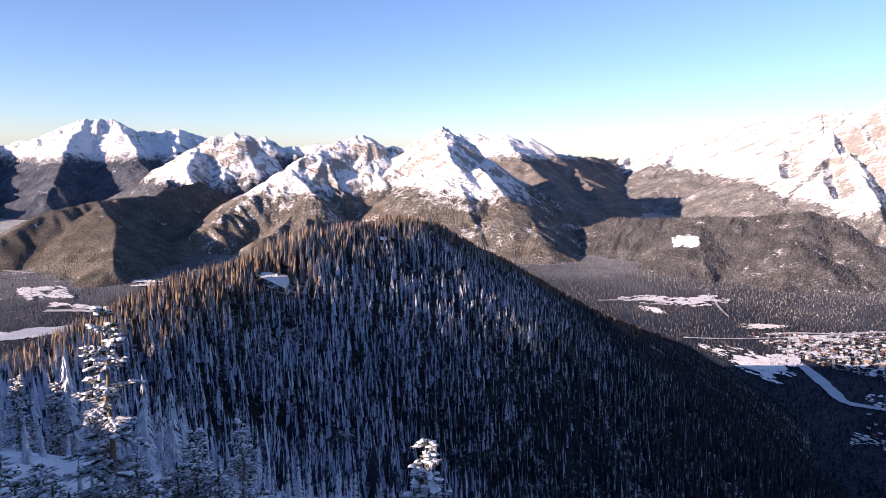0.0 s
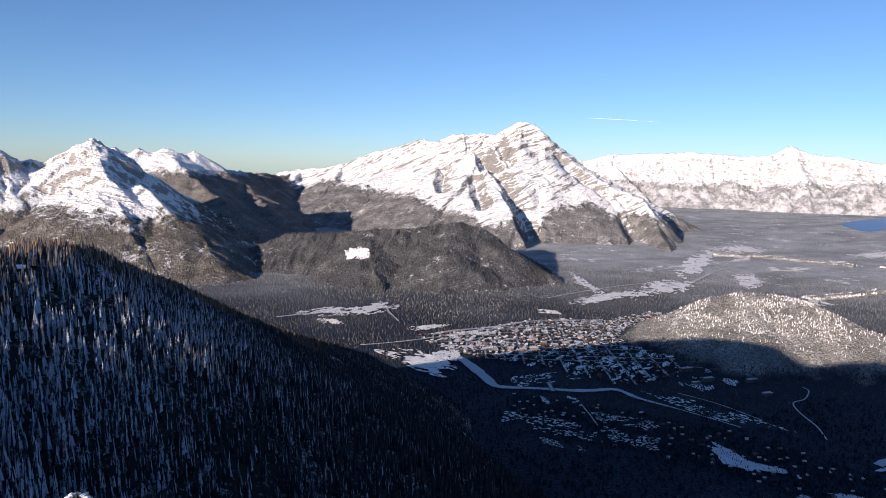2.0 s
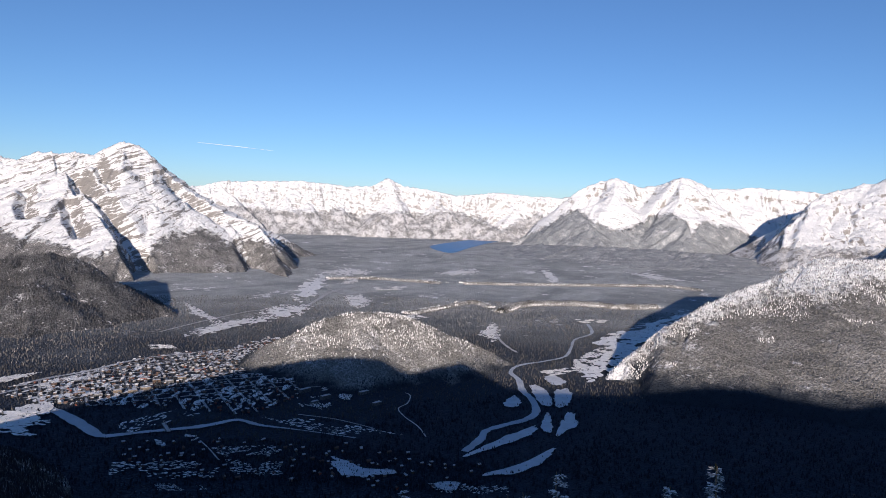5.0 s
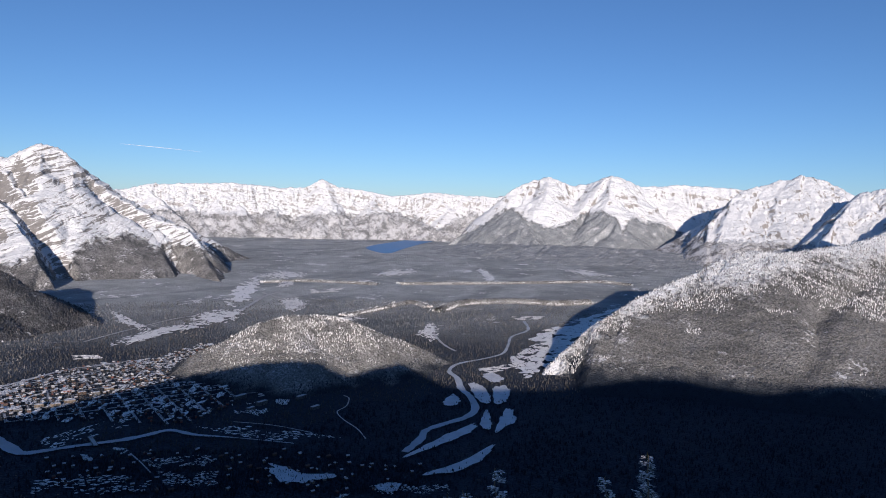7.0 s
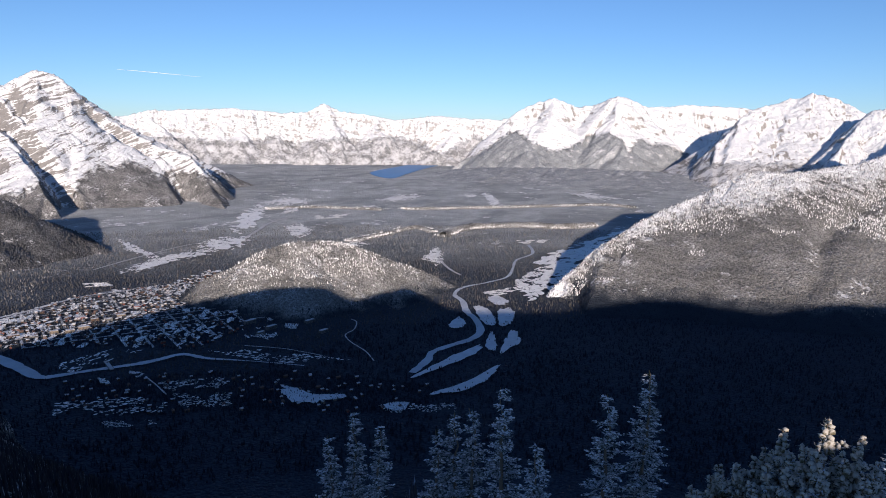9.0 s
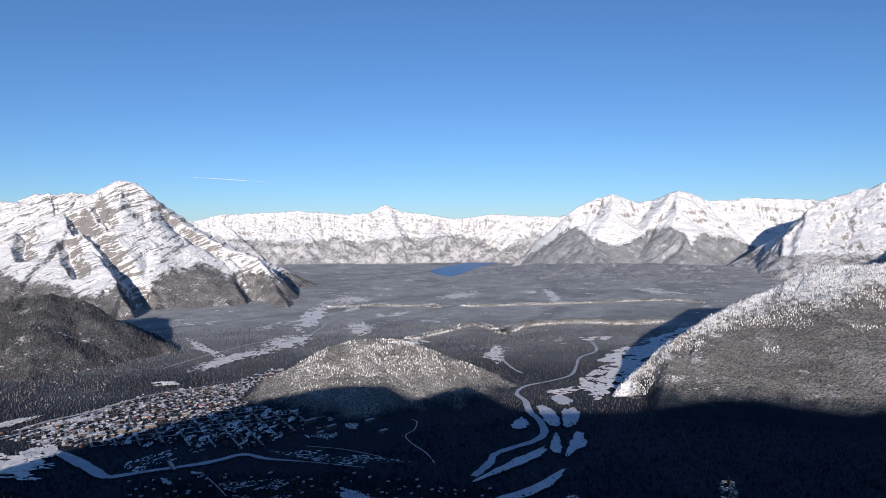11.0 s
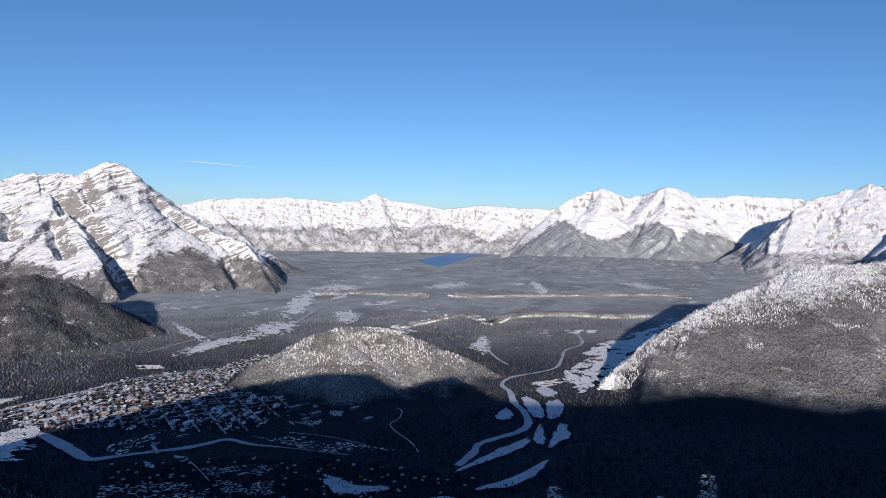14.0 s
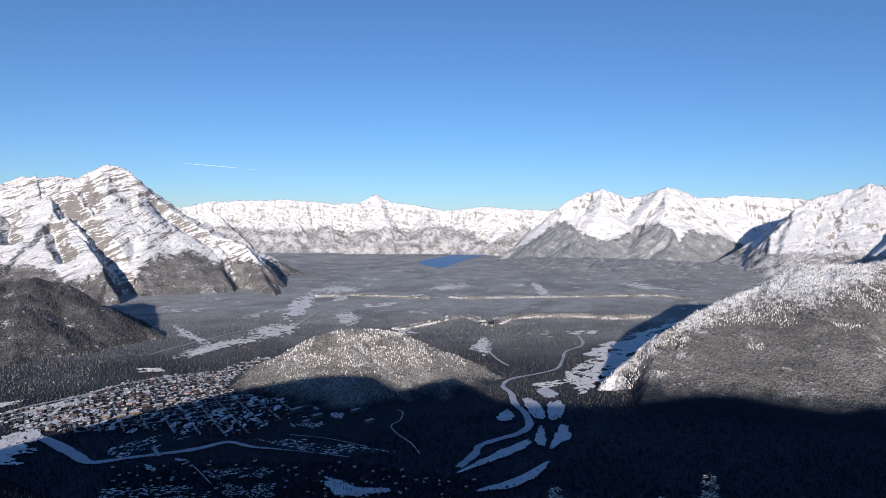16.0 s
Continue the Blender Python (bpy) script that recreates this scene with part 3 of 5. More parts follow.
far.ridge([(3266, 3482, 95), (3160, 3394, -15), (3132, 3267, -100), (3063, 3218, -168)], 0.95, 0.7, 0.6)
far.ridge([(3413, 3343, 110), (3293, 3287, 8), (3144, 3255, -100), (3059, 3204, -177)], 0.95, 0.7, 0.6)
far.ridge([(3413, 3343, 110), (3378, 3176, -14), (3302, 3080, -113), (3190, 3019, -207)], 0.95, 0.7, 0.6)
far.ridge([(3627, 3174, 112), (3548, 3026, -20), (3519, 2889, -115), (3543, 2779, -159)], 0.95, 0.7, 0.6)
far.ridge([(3548, 3026, -20), (3397, 2979, -128), (3302, 2963, -187)], 0.95, 0.7, 0.6)
far.ridge([(3878, 2887, 155), (3791, 2764, 46), (3752, 2684, -21), (3512, 2667, -119), (3306, 2743, -223)], 0.95, 0.7, 0.6)
far.ridge([(3746, 2680, -21), (3609, 2562, -134), (3484, 2421, -249)], 0.95, 0.7, 0.6)
far.ridge([(3746, 2680, -21), (3699, 2516, -116), (3597, 2318, -248)], 0.95, 0.7, 0.6)
far.ridge([(4068, 2587, 71), (3890, 2525, -31), (3810, 2384, -131), (3743, 2222, -224)], 0.95, 0.7, 0.6)
far.ridge([(3874, 2515, -30), (3984, 2348, -48), (3941, 2150, -106), (3925, 1955, -161)], 0.95, 0.7, 0.6)
far.ridge([(4282, 2228, 87), (4219, 2080, -9), (4064, 2067, -104), (3976, 2042, -165)], 0.95, 0.7, 0.6)
far.ridge([(4496, 1761, 72), (4271, 1832, -60), (4064, 1941, -156)], 0.95, 0.7, 0.6)
far.ridge([(3060, 3672, 84), (3014, 3408, -43), (2979, 3170, -162)], 0.95, 0.7, 0.6)
FAR_WOODS = [(34, -70), (39.9, -70), (43.2, -75), (46.6, -90), (49.2, -60), (51, -110), (52.5, -70), (54.7, -55), (56.5, -80), (57.4, -60), (59.3, -60), (61.2, -90), (62.8, -150), (64, -102), (65.4, -60), (70, -80), (90, -100)]
mountain("far_range", "long white range beyond the lake", far, 26, 90, 3600, 4960, 760, 180,
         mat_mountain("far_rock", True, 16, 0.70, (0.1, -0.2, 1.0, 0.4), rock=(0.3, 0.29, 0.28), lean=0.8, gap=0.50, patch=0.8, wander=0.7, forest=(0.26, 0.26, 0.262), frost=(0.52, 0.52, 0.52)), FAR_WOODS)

# twin white peaks and the wall to their right
twin = Relief(rib=52, rough=10, grain=80, jag=5, beds=(5, 45, 0.05, -0.1))
twin.ridge([(3551, 1730, -194), (3682, 1613, -72), (3781, 1532, 51), (3848, 1471, 128), (3910, 1390, 169), (3944, 1291, 202), (4028, 1188, 150), (4055, 1096, 159), (4030, 992, 192), (4013, 931, 210), (4054, 887, 198), (4174, 801, 149), (4307, 607, 167), (4388, 318, 155), (4396, 176, 141)], 0.95, 0.95, 0.5)
twin.ridge([(3942, 1287, 198), (3789, 1250, 103), (3691, 1325, 29), (3661, 1415, 1), (3590, 1470, -80), (3516, 1531, -176)], 0.8, 0.75, 0.55)
twin.ridge([(3645, 1409, 1), (3484, 1263, -82), (3345, 1149, -154)], 0.7, 0.7, 0.55)
twin.ridge([(3943, 1287, 198), (3859, 1215, 89), (3707, 1173, -24), (3626, 1135, -100)], 0.8, 0.8, 0.55)
twin.ridge([(4012, 945, 202), (3843, 907, 94), (3722, 906, 2), (3667, 945, -64), (3591, 1029, -135), (3472, 1037, -197)], 0.8, 0.95, 0.55)
twin.ridge([(3701, 901, 2), (3614, 797, -58), (3542, 734, -156)], 0.75, 0.75, 0.55)
twin.ridge([(4013, 945, 202), (3972, 835, 98), (3976, 769, 19), (3933, 650, -56), (3879, 491, -142)], 0.7, 0.8, 0.55)
twin.ridge([(4307, 608, 171), (4204, 622, 91), (4104, 635, 17), (4040, 545, -70)], 0.8, 0.8, 0.55)
twin.ridge([(3383, 1498, -187), (3223, 1230, -175), (3283, 884, -170), (3299, 580, -176), (3277, 388, -186)], 0.3, 0.12, 0.1)
TWIN_WOODS = [(62, -180), (64, -180), (65.9, -127), (67.3, -51), (68.9, 1), (70.5, -63), (72.2, -106), (73.3, -77), (74.6, -26), (76.1, 1), (77.3, -38), (77.9, -107), (78.6, -37), (80.8, -64), (82.8, -125), (84.2, -156), (90, -160)]
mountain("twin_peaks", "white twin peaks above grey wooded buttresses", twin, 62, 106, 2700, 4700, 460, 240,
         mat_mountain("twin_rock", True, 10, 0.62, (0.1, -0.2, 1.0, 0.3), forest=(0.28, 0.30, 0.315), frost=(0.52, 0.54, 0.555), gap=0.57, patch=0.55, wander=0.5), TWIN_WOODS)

slab = Relief(rib=42, rough=9, grain=70, jag=6, beds=(11, 40, -0.5, 0.3))
slab.ridge([(3229, 369, -191), (3280, 362, -156), (3436, 314, -22), (3540, 264, 60), (3643, 219, 117), (3717, 153, 143), (3759, 104, 156), (3800, 56, 180), (3800, 6, 180), (3820, -38, 204), (3848, -118, 183), (3845, -191, 156), (3842, -241, 118)], 1.2, 0.6, 0.42)
slab.ridge([(3048, -110, -105), (3245, -173, -11), (3393, -225, 61), (3489, -277, 118), (3531, -365, 106)], 1.3, 0.6, 0.42)
slab.ridge([(3505, -320, 118), (3477, -401, 135), (3417, -479, 106), (3399, -590, 164), (3371, -735, 176)], 0.8, 0.7, 0.42)
slab.ridge([(3407, -478, 101), (3032, -327, -36), (2741, -218, -118)], 0.7, 1.1, 0.42)
slab.ridge([(3379, -646, 139), (3009, -501, 13), (2577, -348, -100)], 0.7, 1.1, 0.42)
slab.ridge([(3680, 176, 127), (3522, 263, 49), (3379, 332, -41), (3288, 360, -135)], 0.5, 1.15, 0.42)
slab.ridge([(3700, 101, 120), (3483, 190, 15), (3315, 288, -90), (3262, 339, -154)], 0.5, 1.15, 0.42)
slab.ridge([(3813, -30, 198), (3668, 62, 101), (3517, 151, 24), (3372, 152, -60), (3205, 207, -145)], 0.5, 1.15, 0.42)
slab.ridge([(3813, -30, 198), (3650, -22, 88), (3508, -61, -16), (3411, -96, -101)], 0.5, 1.15, 0.42)
mountain("slab_peaks", "white slab peaks with blue shaded gullies", slab, 78, 112, 2500, 4300, 400, 240,
         mat_mountain("slab_rock", True, 14, 0.70, (-0.6, 0.3, 0.8, 0.85), gap=0.5, patch=0.8, wander=0.3), -120)

# near massif with the cliff nose
nose = Relief(rib=45, rough=5, grain=50, jag=1.5)
nose.ridge([(1078, 264, -176), (1168, 230, -148), (1267, 181, -123), (1353, 133, -96), (1417, 89, -71), (1459, 55, -68), (1500, 20, -72), (1560, -22, -70), (1676, -110, -56), (1790, -194, -31), (1880, -277, 9), (2007, -418, 78), (2158, -636, 155)], 1.6, 0.36, 0.28)
nose.ridge([(926, 337, -273), (970, 316, -240), (1018, 296, -211), (1088, 267, -175)], 1.8, 0.75, 0.5)
nose.cut([(1747, -238), (1614, -181), (1497, -133), (1347, -88), (1245, -55), (1186, -44)], 11, 26)
nose.cut([(1186, -44), (1124, -47), (1038, -28)], 4, 16)
NOSE_WOODS = [(66, -300), (72, -292), (73.5, -252), (75, -216), (76.5, -190), (78, -172), (81, -146), (85, -120), (89, -106), (93, -92), (97, -80), (110, -60)]
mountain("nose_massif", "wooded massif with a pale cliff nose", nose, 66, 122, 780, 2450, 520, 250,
         mat_mountain("nose_forest", True, 14, 0.66, (0.3, 0.9, 0.4, 0.4), (0.30, 0.285, 0.265), forest=(0.16, 0.158, 0.15), frost=(0.36, 0.355, 0.345), gap=0.60, shade_line=-222, wander=0.75), NOSE_WOODS)

# low wooded hill in the middle of the valley
knoll = Relief(rib=40, rough=5, grain=40, jag=1.0)
knoll.ridge([(680, 747, -238), (722, 734, -217), (750, 728, -203), (795, 701, -179), (821, 679, -173), (852, 648, -170), (877, 612, -178), (893, 580, -190), (907, 548, -203), (912, 530, -208), (918, 509, -224), (928, 470, -247)], 0.55, 0.5, 0.35)
knoll.ridge([(842, 652, -170), (765, 612, -202), (694, 573, -229)], 0.42, 0.42, 0.35)
knoll.ridge([(908, 538, -204), (847, 502, -228), (771, 465, -246)], 0.45, 0.7, 0.35)
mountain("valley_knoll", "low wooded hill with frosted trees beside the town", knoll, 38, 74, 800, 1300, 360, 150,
         mat_mountain("knoll_forest", forest=(0.22, 0.215, 0.2), frost=(0.5, 0.49, 0.47), gap=0.6, shade_line=-236))

# ---------------------------------------------------------------- lake
def sheet(name, outline, mat, lift, label, category, kind="structure", wob=0.0, seed=0):
    """A flat patch over the valley floor with a smoothed, slightly ragged outline."""
    rnd = random.Random(seed)
    p = [Vector((q[0], q[1])) for q in outline]
    c = sum(p, Vector((0, 0))) / len(p)
    ring = []
    size = max((q - c).length for q in p)
    for i in range(len(p)):
        p0, p1, p2, p3 = (p[(i + k) % len(p)] for k in (-1, 0, 1, 2))
        for m in range(12):
            t = m / 12
            q = 0.5 * (2 * p1 + (p2 - p0) * t + (2 * p0 - 5 * p1 + 4 * p2 - p3) * t * t + (3 * p1 - p0 - 3 * p2 + p3) * t ** 3)
            g = wob * (1.6 * (float(fbm(np.array(q.x / (size * 0.22) + seed), np.array(q.y / (size * 0.22)), 4)) - 0.5) * 2 + rnd.uniform(-0.2, 0.2))
            ring.append(q + (q - c) * g)
    bm = bmesh.new()
    vs = [bm.verts.new((q.x, q.y, float(ground_z(q.x, q.y)) + lift)) for q in ring]
    bm.faces.new(vs)
    bmesh.ops.triangulate(bm, faces=bm.faces[:])
    bmesh.ops.recalc_face_normals(bm, faces=bm.faces[:])
    if bm.faces[:] and sum(f.normal.z for f in bm.faces) < 0:
        bmesh.ops.reverse_faces(bm, faces=bm.faces[:])
    me = bpy.data.meshes.new(name)
    bm.to_mesh(me)
    bm.free()
    me.materials.append(mat)
    return tagged(new(name, me), label, category, kind=kind)


n = Nodes("lake_water", 0.4, 0.25)
M_LAKE = n.done(n.mix(n.noise(60, 3), (0.03, 0.19, 0.45), (0.04, 0.24, 0.55)), n.noise(3, 3), 0.1, 0.3)
LAKE = [(2942, 1919), (2767, 1741), (2754, 1664), (3014, 1748), (3394, 1866), (4020, 2058), (4295, 2227), (3931, 2205), (3451, 2087), (3151, 2012)]
sheet("lake", LAKE, M_LAKE, 1.6, "deep blue open lake between the ranges", "lake")


# ---------------------------------------------------------------- snow, ice and roads on the valley floor
def spline(p, n=6):
    p = [Vector(q) for q in p]
    out = []
    for i in range(len(p) - 1):
        p0, p1, p2, p3 = p[max(i - 1, 0)], p[i], p[i + 1], p[min(i + 2, len(p) - 1)]
        for k in range(n):
            t = k / n
            out.append(0.5 * (2 * p1 + (p2 - p0) * t + (2 * p0 - 5 * p1 + 4 * p2 - p3) * t * t + (3 * p1 - p0 - 3 * p2 + p3) * t ** 3))
    return out + [p[-1]]


def strip(name, line, mat, lift, label, category, bank=0.0, seed=0):
    """A winding band over the valley floor; line holds x, y and width. bank: the height of a raised crown."""
    rnd = random.Random(seed)
    pts = spline(line)
    verts, faces = [], []
    for i, p in enumerate(pts):
        a, b = pts[max(i - 1, 0)], pts[min(i + 1, len(pts) - 1)]
        d = Vector((b.x - a.x, b.y - a.y)).normalized()
        w = p.z * 0.5 * rnd.uniform(0.8, 1.2)
        for s, h in ((-1, 0), (-0.4, bank * rnd.uniform(0.8, 1.1)), (0.4, bank * rnd.uniform(0.8, 1.1)), (1, 0)):
            x, y = p.x - d.y * w * s, p.y + d.x * w * s
            verts.append((x, y, float(ground_z(x, y)) + lift + h))
    for i in range(len(pts) - 1):
        for k in range(3):
            faces.append((4 * i + k + 1, 4 * i + k, 4 * i + k + 4, 4 * i + k + 5))
    return tagged(mesh_ob(name, verts, faces, mat), label, category, kind="structure")


M_ROAD = mat_snow("packed_snow_road", (0.55, 0.55, 0.56), 3.0)
M_BANK = mat_mountain("bank_trees", forest=(0.2, 0.19, 0.17), frost=(0.7, 0.69, 0.67), grain=2.2)
TOWN_RIVER = [(408, 770, 9.0), (407, 747, 11.0), (403, 714, 13.0), (396, 670, 13.0), (391, 638, 10.0), (406, 625, 8.0), (422, 616, 7.0), (442, 603, 8.0), (463, 589, 10.0), (483, 581, 9.0), (508, 573, 8.0), (511, 541, 6.0), (521, 512, 3.0), (532, 477, 2.0), (543, 436, 2.0)]
BASIN_RIVER = [(579, 328, 9.0), (621, 333, 9.0), (647, 341, 8.0), (676, 335, 9.0), (713, 324, 10.0), (749, 328, 9.0), (794, 355, 9.0), (824, 382, 10.0), (872, 411, 10.0), (905, 440, 6.2), (954, 449, 6.2), (1008, 430, 5.6), (1064, 419, 5.0), (1139, 438, 5.0), (1217, 461, 5.0), (1301, 459, 6.2), (1397, 503, 6.2)]
WEST_RIVER = [(-634, 828, 40.0), (-555, 835, 45.0), (-525, 857, 45.0), (-480, 881, 38.0), (-427, 912, 20.0)]
RIVERS = [TOWN_RIVER, BASIN_RIVER, WEST_RIVER]
for i, l in enumerate(RIVERS):
    strip("river", l, M_ICE, 1.3, "frozen pale river winding through dark woods", "river", seed=i)
FAIRWAYS = [
    [(576, 321), (625, 318), (665, 313), (692, 304), (669, 297), (625, 305), (593, 313)], [(543, 284), (565, 275), (595, 267), (645, 261), (628, 255), (583, 256), (547, 271)],
    [(685, 275), (744, 291), (773, 292), (733, 270), (704, 270)], [(702, 301), (750, 313), (700, 286), (682, 286)],
    [(851, 346), (870, 334), (805, 308), (792, 321)], [(860, 388), (843, 356), (800, 329), (780, 331), (802, 352)],
    [(754, 374), (792, 378), (769, 357), (742, 359)], [(904, 387), (932, 384), (903, 353), (876, 355)],
]
GREENS = [
    [(484, 417), (490, 404), (485, 379), (499, 351), (474, 364), (461, 385)], [(497, 309), (510, 293), (494, 288), (488, 298)],
]
CLEARINGS = [
    [(416, 587), (420, 570), (412, 563), (408, 572)],
    [(443, 576), (448, 559), (437, 554), (433, 564)],
    [(654, 554), (662, 539), (641, 527), (640, 543)],
    [(1133, 601), (1161, 589), (1120, 570), (1079, 565)],
]
OPEN_GROUND = [
    [(1290, 1235), (1445, 1356), (1582, 1434), (1521, 1361), (1336, 1225), (1219, 1145)], [(1313, 1096), (1367, 1104), (1294, 1016), (1234, 997), (1249, 1032)], [(1704, 1496), (1816, 1517), (1814, 1443), (1730, 1395), (1682, 1428)],
    [(1531, 1289), (1617, 1350), (1660, 1342), (1571, 1281)], [(972, 1259), (946, 1188), (902, 1086), (888, 1086), (914, 1165)], [(1986, 1243), (2117, 1254), (2148, 1188), (2028, 1167), (1962, 1194)],
    [(2374, 1040), (2302, 976), (2090, 861), (2046, 867), (2188, 947)], [(1142, 619), (1246, 654), (1197, 613), (1126, 593)],
]
MEADOWS = [
    [(816, 1018), (893, 1038), (959, 1037), (989, 1028), (943, 997), (882, 996), (819, 986), (792, 983)], [(1036, 1088), (1112, 1108), (1127, 1062), (1041, 1011), (1005, 1016)], [(330, 807), (361, 799), (381, 767), (379, 733), (349, 708), (338, 749)],
    [(312, 1089), (352, 1107), (387, 1091), (419, 1098), (442, 1125), (436, 1076), (389, 1051), (337, 1061)], [(417, 924), (444, 929), (469, 919), (447, 909), (422, 908)], [(305, 1029), (327, 1017), (326, 993), (306, 996)],
    [(1195, 844), (1230, 832), (1217, 802), (1176, 810)], [(2575, 766), (2504, 637), (2462, 545), (2414, 635)],
]
RIVERSIDE = [
    [(1431, 544), (1485, 486), (1435, 482), (1396, 518)], [(937, 409), (1003, 372), (1019, 346), (964, 366), (920, 384)], [(1163, 400), (1219, 377), (1195, 349), (1114, 364)],
    [(1318, 431), (1405, 388), (1373, 367), (1272, 405)], [(1035, 393), (1163, 400), (1145, 384), (1012, 357), (993, 373)], [(390, 797), (420, 786), (406, 749), (368, 731), (357, 732)],
    [(675, 969), (699, 946), (688, 918), (662, 945)], [(1526, 1181), (1618, 1129), (1541, 1095), (1476, 1132)],
]
FAR_DRIFTS = [
    [(-711, 1124), (-647, 1145), (-583, 1061), (-652, 1042)],
    [(-598, 1025), (-490, 996), (-488, 975), (-582, 996)],
    [(-553, 1214), (-493, 1192), (-483, 1144), (-534, 1151)],
]
WEST_DRIFTS = [
    [(444, 863), (512, 878), (522, 857), (458, 833)],
    [(-699, 1278), (-682, 1352), (-615, 1238), (-639, 1184)],
    [(1218, 416), (1473, 412), (1723, 366), (1630, 316), (1303, 335), (1094, 358)],
    [(1008, 369), (1204, 367), (1201, 332), (999, 323), (916, 326)],
]
GARDENS = [
    [(357, 564), (390, 534), (412, 488), (391, 465), (352, 510), (339, 540)], [(422, 492), (448, 448), (427, 424), (402, 459)], [(437, 527), (480, 479), (465, 457), (425, 502)],
    [(415, 656), (480, 654), (571, 675), (591, 649), (495, 620), (411, 624)], [(672, 601), (704, 556), (683, 540), (653, 580)], [(491, 314), (528, 255), (511, 244), (481, 296)],
    [(351, 495), (372, 463), (370, 449), (344, 480)], [(526, 564), (563, 505), (583, 401), (533, 463)], [(609, 584), (633, 566), (614, 529), (589, 528), (585, 557)],
]
FIELDS = FAIRWAYS + GREENS + CLEARINGS + OPEN_GROUND + MEADOWS + RIVERSIDE + FAR_DRIFTS + WEST_DRIFTS + GARDENS


def in_poly(poly, x, y):
    hit = np.zeros(np.shape(x), bool)
    for (x0, y0), (x1, y1) in zip(poly, poly[1:] + poly[:1]):
        if y0 != y1:
            hit ^= ((y0 > y) != (y1 > y)) & (x < (x1 - x0) * (y - y0) / (y1 - y0) + x0)
    return hit


def broken_field(outline, lift, seed, cover=0.62):
    """Snow that shows between trees: many small ragged drifts inside an outline, denser at its heart."""
    q = np.random.RandomState(seed)
    p = np.array(outline, float)
    c, span = p.mean(0), np.ptp(p, 0)
    x, y = q.uniform(p[:, 0].min(), p[:, 0].max(), 900), q.uniform(p[:, 1].min(), p[:, 1].max(), 900)
    ok = in_poly(outline, x, y) & (vnoise(x / 14 + seed, y / 14) > 0.36)
    x, y = x[ok][:170], y[ok][:170]
    area = 0.5 * abs(sum(a[0] * b[1] - b[0] * a[1] for a, b in zip(outline, outline[1:] + outline[:1])))
    size = math.sqrt(area / max(len(x), 1)) * cover
    turn = math.atan2(span[1], span[0]) * (1 if np.cov(p.T)[0, 1] > 0 else -1)
    V, F = [], []
    for k in range(len(x)):
        a, r = turn + q.normal(0, 0.35), size * q.uniform(0.45, 1.5)
        b = len(V)
        for m in range(9):
            g = m * math.tau / 9
            w = r * q.uniform(0.65, 1.25)
            u, v = 1.9 * w * math.cos(g), 0.75 * w * math.sin(g)
            px, py = x[k] + u * math.cos(a) - v * math.sin(a), y[k] + u * math.sin(a) + v * math.cos(a)
            V.append((px, py, float(ground_z(px, py)) + lift + 0.004 * k))
        V.append((x[k], y[k], float(ground_z(x[k], y[k])) + lift + 0.15))
        F += [(b + m, b + (m + 1) % 9, b + 9) for m in range(9)]
    return tagged(mesh_ob("snow_field", V, F, M_SNOW, True), "broken snow drifts between scattered trees", "snow field", kind="structure")


for i, l in enumerate(FAIRWAYS + GREENS):
    sheet("snow_field", l, M_SHADE_SNOW, 1.5 + 0.012 * i, "open snow-covered fairway between dark trees", "snow field", wob=0.2, seed=i)
for i, l in enumerate(OPEN_GROUND + MEADOWS):
    broken_field(l, 2.2, 30 + i, 0.74)
    wide = [(x * 1.5 - 0.5 * sum(q[0] for q in l) / len(l), y * 1.5 - 0.5 * sum(q[1] for q in l) / len(l)) for x, y in l]
    broken_field(wide, 1.9, 90 + i, 0.33)
for i, l in enumerate(CLEARINGS):
    broken_field(l, 1.7, 160 + i, 0.5)
for i, l in enumerate(RIVERSIDE + FAR_DRIFTS + WEST_DRIFTS):
    broken_field(l, 1.6, 60 + i)
for i, l in enumerate(GARDENS):
    broken_field(l, 1.5, 46 + i, 0.22)
HIGHWAYS = [
    [(1099, 1092, 7.0), (1152, 1083, 8.0), (1258, 1137, 8.0), (1361, 1191, 8.0), (1465, 1211, 7.0), (1526, 1181, 7.0)],
    [(429, 878, 7.0), (473, 886, 7.0), (523, 883, 7.0), (587, 894, 7.0), (630, 893, 6.0), (682, 871, 6.0)],
    [(1405, 1240, 6.0), (1358, 1141, 6.0), (1397, 1136, 6.0), (1472, 1119, 5.0)],
    [(247, 1072, 6.0), (290, 1078, 6.0), (343, 1080, 6.0), (390, 1055, 6.0), (439, 1111, 5.0)],
    [(446, 1133, 3.5), (440, 1088, 3.5), (427, 1042, 3.5), (416, 976, 3.0)],
    [(311, 860, 4.0), (350, 856, 4.0), (394, 857, 4.0), (445, 863, 4.0), (502, 873, 4.0), (563, 866, 4.0), (635, 851, 3.0)],
]
LANES = [
    [(712, 494, 1.5), (705, 481, 1.5), (676, 465, 1.5), (652, 461, 1.5), (632, 439, 1.5), (612, 406, 1.5), (590, 381, 1.5)],
    [(441, 550, 1.5), (430, 522, 1.5), (418, 495, 1.5)],
    [(649, 608, 1.5), (675, 585, 1.5), (692, 545, 1.5)],
    [(562, 535, 1.5), (575, 491, 1.5), (577, 440, 1.5)],
    [(753, 1051, 5.0), (876, 1085, 5.0), (1011, 1110, 5.0), (1091, 1092, 5.0)],
    [(1140, 1433, 5.0), (1257, 1423, 5.0)],
]
